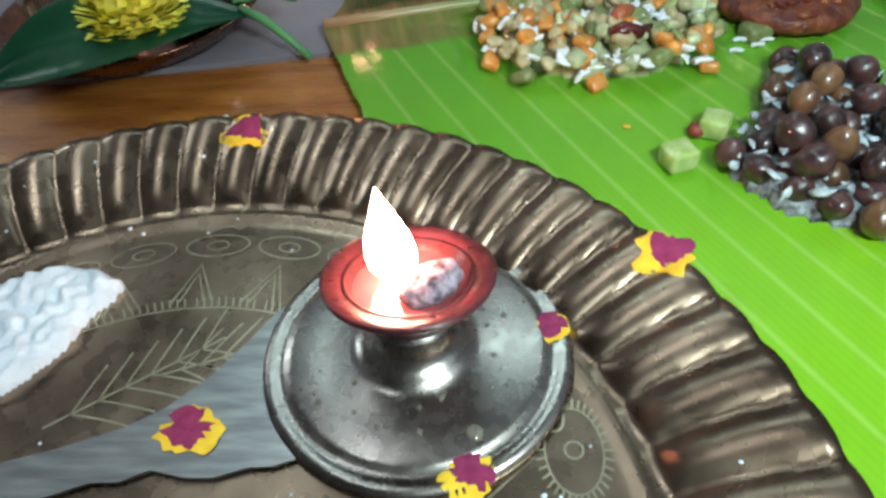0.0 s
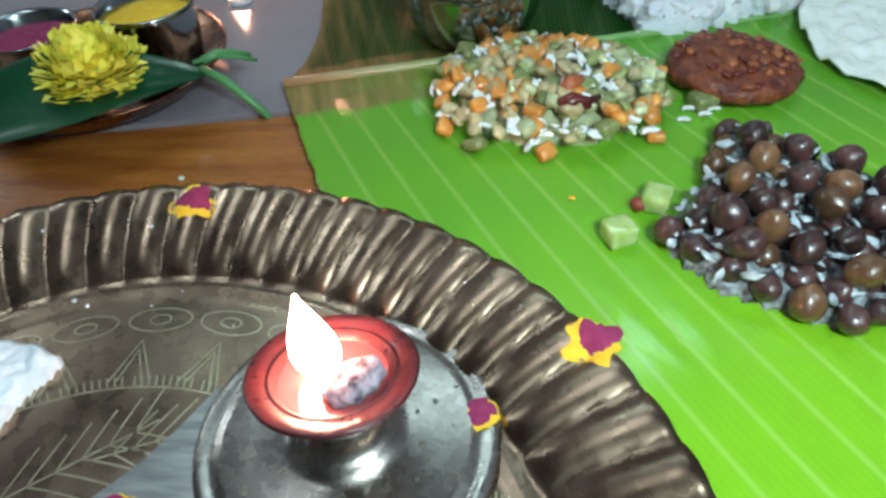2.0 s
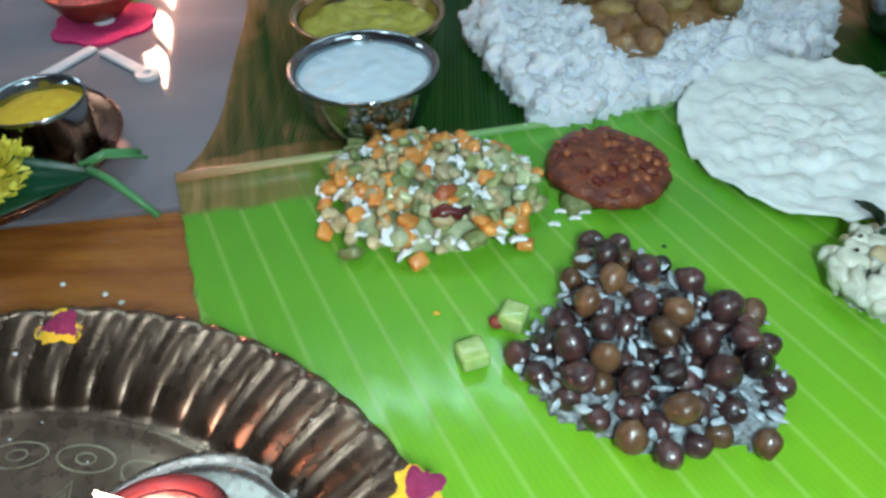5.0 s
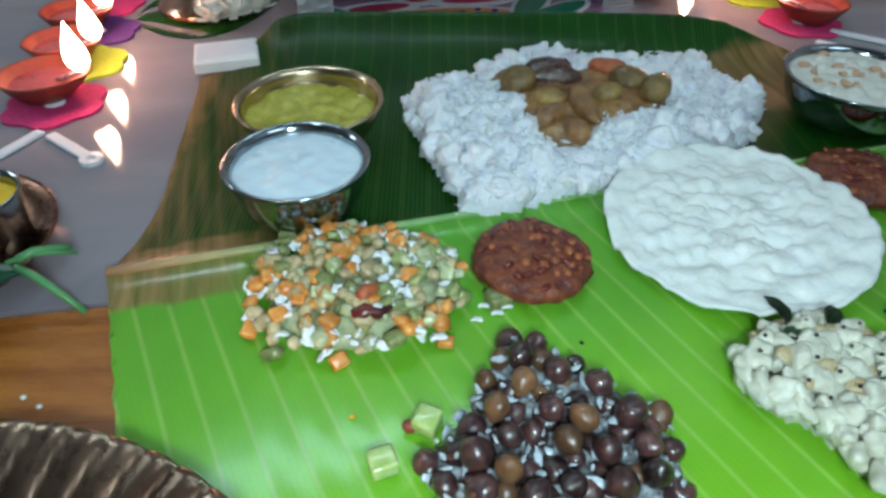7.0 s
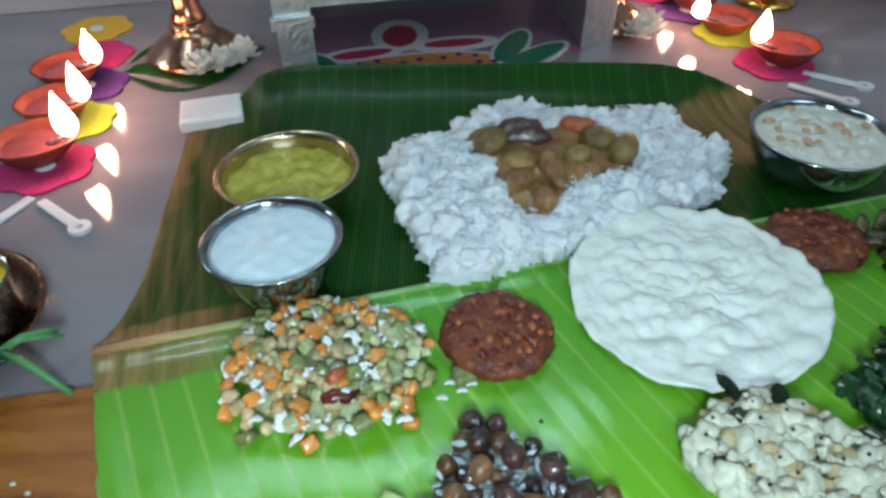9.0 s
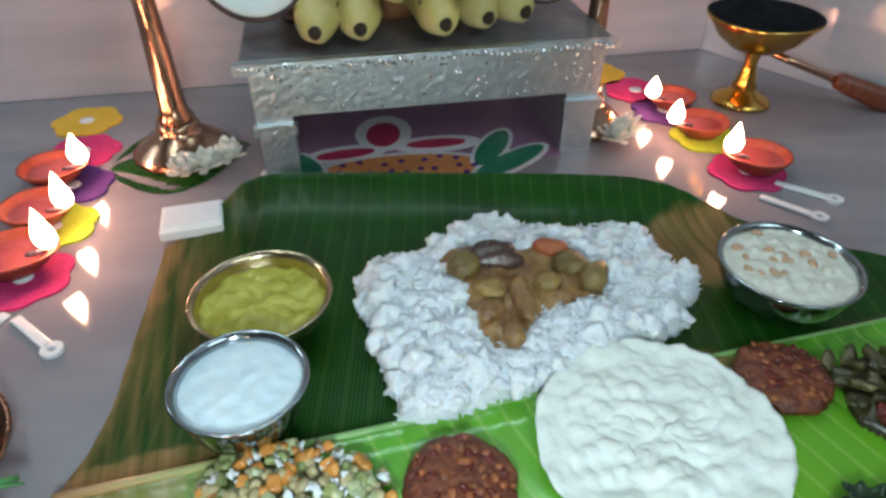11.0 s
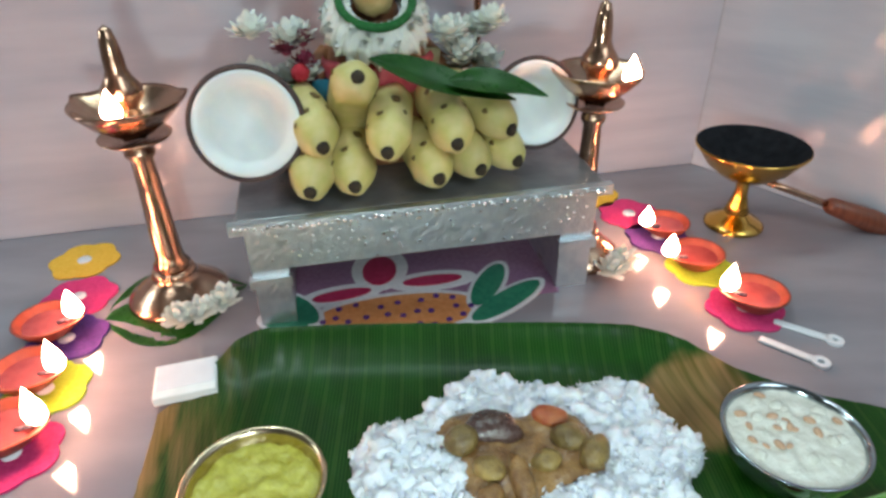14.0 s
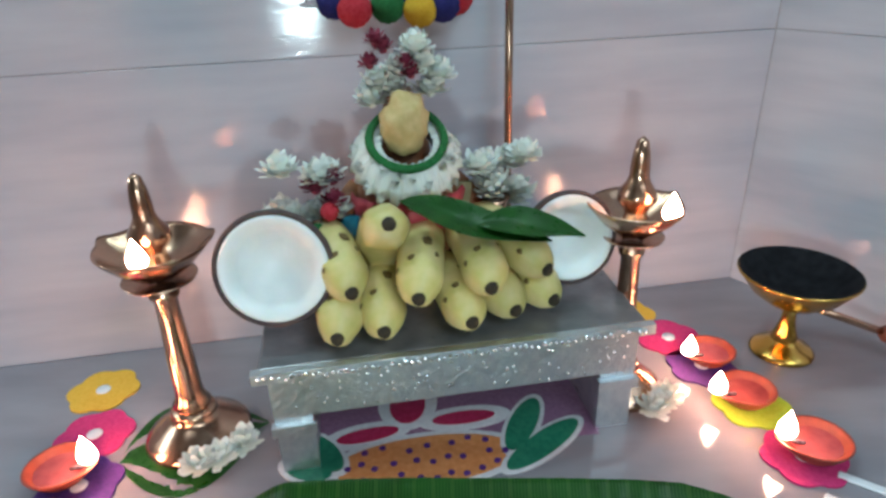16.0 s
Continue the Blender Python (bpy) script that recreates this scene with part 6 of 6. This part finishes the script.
for cx in (0.056, 0.220):
    single("flower_vase", lathe([(0, 0), (0.020, 0), (0.026, 0.012), (0.028, 0.04), (0.020, 0.065), (0.014, 0.080), (0.018, 0.088), (0.012, 0.086), (0.0, 0.07)], 32), M["lamp_brass"], "small brass vase holding the flower bunch", "vase", at_stool(cx, 0.108, SH))
for k, (c, x, z) in enumerate((("pom_red", 0.062, 0.062), ("pom_green", 0.058, 0.080), ("mat_yellow", 0.066, 0.070), ("pom_red", 0.070, 0.098), ("pom_navy", 0.058, 0.052), ("pom_red", 0.074, 0.048))):
    single("bead", lump(0.0085, 0.0085, 0.0085, 0.15, 300, 2), M[c], "small woollen bead of the string beside the statue", "bead", at_stool(x, 0.082, SH + z), "woollen beads")
single("folded_note", box(0.036, 0.004, 0.042, bevel=0.001, seg=1), M["dal"], "pale yellow folded paper standing beside the statue", "paper", at_stool(0.182, 0.105, SH + 0.085, -8, 6, 5))

# ---- woollen ball garland on the wall ----
gar = thing("pompom_garland", "string of coloured woollen balls hanging on the tiled wall", "garland")


def pompom(x, z, r, c, deep=0.0):
    y = 0.895 + 0.1727 * x - 0.018 - deep
    bm = lump(r, r, r, 0.0, 1, 4)
    for v in bm.verts:
        v.co *= 1 + 0.10 * noise.noise(v.co * 900) + 0.05 * noise.noise(v.co * 300)
    part("pompom", bm, M[c], gar, m=pose(x, y, z))


for x, z, c, dp in ((0.082, 0.373, "pom_navy", 0), (0.102, 0.366, "pom_red", 0.012), (0.133, 0.368, "pom_green", 0.010), (0.152, 0.375, "pom_navy", 0), (0.164, 0.363, "pom_yellow", 0.014), (0.186, 0.366, "pom_navy", 0.010), (0.199, 0.371, "pom_red", 0)):
    pompom(x, z, 0.0165, c, dp)
part("thread", tube([(x, 0.895 + 0.1727 * x - 0.020, 0.372 - 0.002 * math.sin(30 * x)) for x in (0.05, 0.08, 0.11, 0.14, 0.17, 0.2, 0.22)], 0.0016, 6), M["string"], gar)
for x in (0.056, 0.128, 0.214):
    part("hanger", tube([(x, 0.895 + 0.1727 * x - 0.019, 0.372), (x, 0.895 + 0.1727 * x - 0.006, 0.62)], 0.0011, 6), M["string"], gar)
rod = thing("brass_rod", "slim brass rod standing upright before the tiled wall", "rod")
part("rod", lathe([(0, 0), (0.0042, 0), (0.0042, 0.62), (0, 0.62)], 16), M["lamp_brass"], rod, m=pose(0.2515, 0.905, 0.001))
part("foot", lathe([(0, 0), (0.018, 0), (0.018, 0.004), (0.006, 0.008), (0.0, 0.008)], 24), M["lamp_brass"], rod, m=pose(0.2515, 0.905, 0.0004))

# ---- rangoli on the tiles under the stool ----
rg = thing("rangoli", "colourful powder flower drawn on the tiles before the stool", "rangoli")


def ellipse(cx, cy, ra, rb, yaw, n=40):
    c, s = math.cos(radians(yaw)), math.sin(radians(yaw))
    return [(cx + ra * math.cos(t) * c - rb * math.sin(t) * s, cy + ra * math.cos(t) * s + rb * math.sin(t) * c) for t in (2 * math.pi * k / n for k in range(n))]


def powder(nm, poly, c, layer):
    part(nm, slab(poly, 0.0002, 0.0006 + 0.0005 * layer + 0.00002 * len(rg.children)), M[c], rg, smooth=False)


powder("ground_patch", [(0.045, 0.665), (0.32, 0.70), (0.335, 0.85), (0.03, 0.80)], "rangoli_purple", 0)
powder("white_petal", ellipse(0.137, 0.752, 0.030, 0.040, 0), "rangoli_white", 1)
powder("petal", ellipse(0.137, 0.748, 0.018, 0.027, 0), "rangoli_red", 2)
powder("white_petal", ellipse(0.100, 0.706, 0.042, 0.017, 14), "rangoli_white", 1)
powder("petal", ellipse(0.101, 0.706, 0.030, 0.009, 14), "rangoli_red", 2)
powder("white_petal", ellipse(0.194, 0.727, 0.046, 0.017, 8), "rangoli_white", 1)
powder("petal", ellipse(0.193, 0.727, 0.031, 0.009, 8), "rangoli_red", 2)
powder("white_border", ellipse(0.158, 0.672, 0.092, 0.036, 8), "rangoli_white", 1)
powder("heart", ellipse(0.158, 0.672, 0.083, 0.030, 8), "rangoli_orange", 2)
rng = random.Random(31)
for p in scatter(ellipse(0.158, 0.672, 0.078, 0.028, 8), 26, 0.013, rng, 0.002):
    powder("dot", ellipse(p[0], p[1], 0.0032, 0.0032, 0, 12), "mat_purple", 3)
for cx, cy, yw, ln in ((0.250, 0.716, 66, 0.046), (0.266, 0.688, 40, 0.054), (0.062, 0.684, 130, 0.036), (0.052, 0.664, 160, 0.03)):
    powder("white_leaf", ellipse(cx, cy, ln, 0.017, yw), "rangoli_white", 1)
    powder("leaf", ellipse(cx, cy, ln - 0.007, 0.013, yw), "rangoli_green", 2)

# ---- incense pan ----
pan = thing("incense_pan", "golden footed incense pan with black bowl and wooden handle", "incense burner", (0.549, 0.822, 0.0008))
part("bowl", lathe([(0.010, 0.058), (0.0279, 0.064), (0.0446, 0.077), (0.0539, 0.090), (0.0591, 0.0965), (0.0600, 0.0985), (0.0581, 0.0995)], 64), M["gold"], pan)
part("bowl_inside", lathe([(0.0595, 0.0998), (0.0558, 0.0985), (0.0465, 0.0865), (0.0298, 0.075), (0.012, 0.070), (0, 0.0695)], 64), M["pan_black"], pan, "soot black inner bowl")
part("stem", lathe([(0.009, 0.0585), (0.0085, 0.054), (0.007, 0.048), (0.008, 0.038), (0.011, 0.026), (0.014, 0.018), (0.012, 0.014)], 32), M["gold"], pan)
part("foot", lathe([(0.0125, 0.016), (0.020, 0.010), (0.029, 0.006), (0.033, 0.002), (0.033, 0.0), (0, 0.0)], 44), M["gold"], pan)
hd = Vector((0.93, -0.16, -0.33))
part("rod", tube([Vector((0.020, -0.004, 0.0575)) + hd * t for t in (0, 0.03, 0.06, 0.085)], 0.0042, 10), M["lamp_brass"], pan)
part("grip", tube([Vector((0.020, -0.004, 0.0575)) + hd * t for t in (0.078, 0.083, 0.095, 0.115, 0.135, 0.15, 0.158, 0.162)], [0.006, 0.0095, 0.0105, 0.012, 0.013, 0.012, 0.009, 0.004], 16), M["handle_wood"], pan, "turned dark wooden grip")
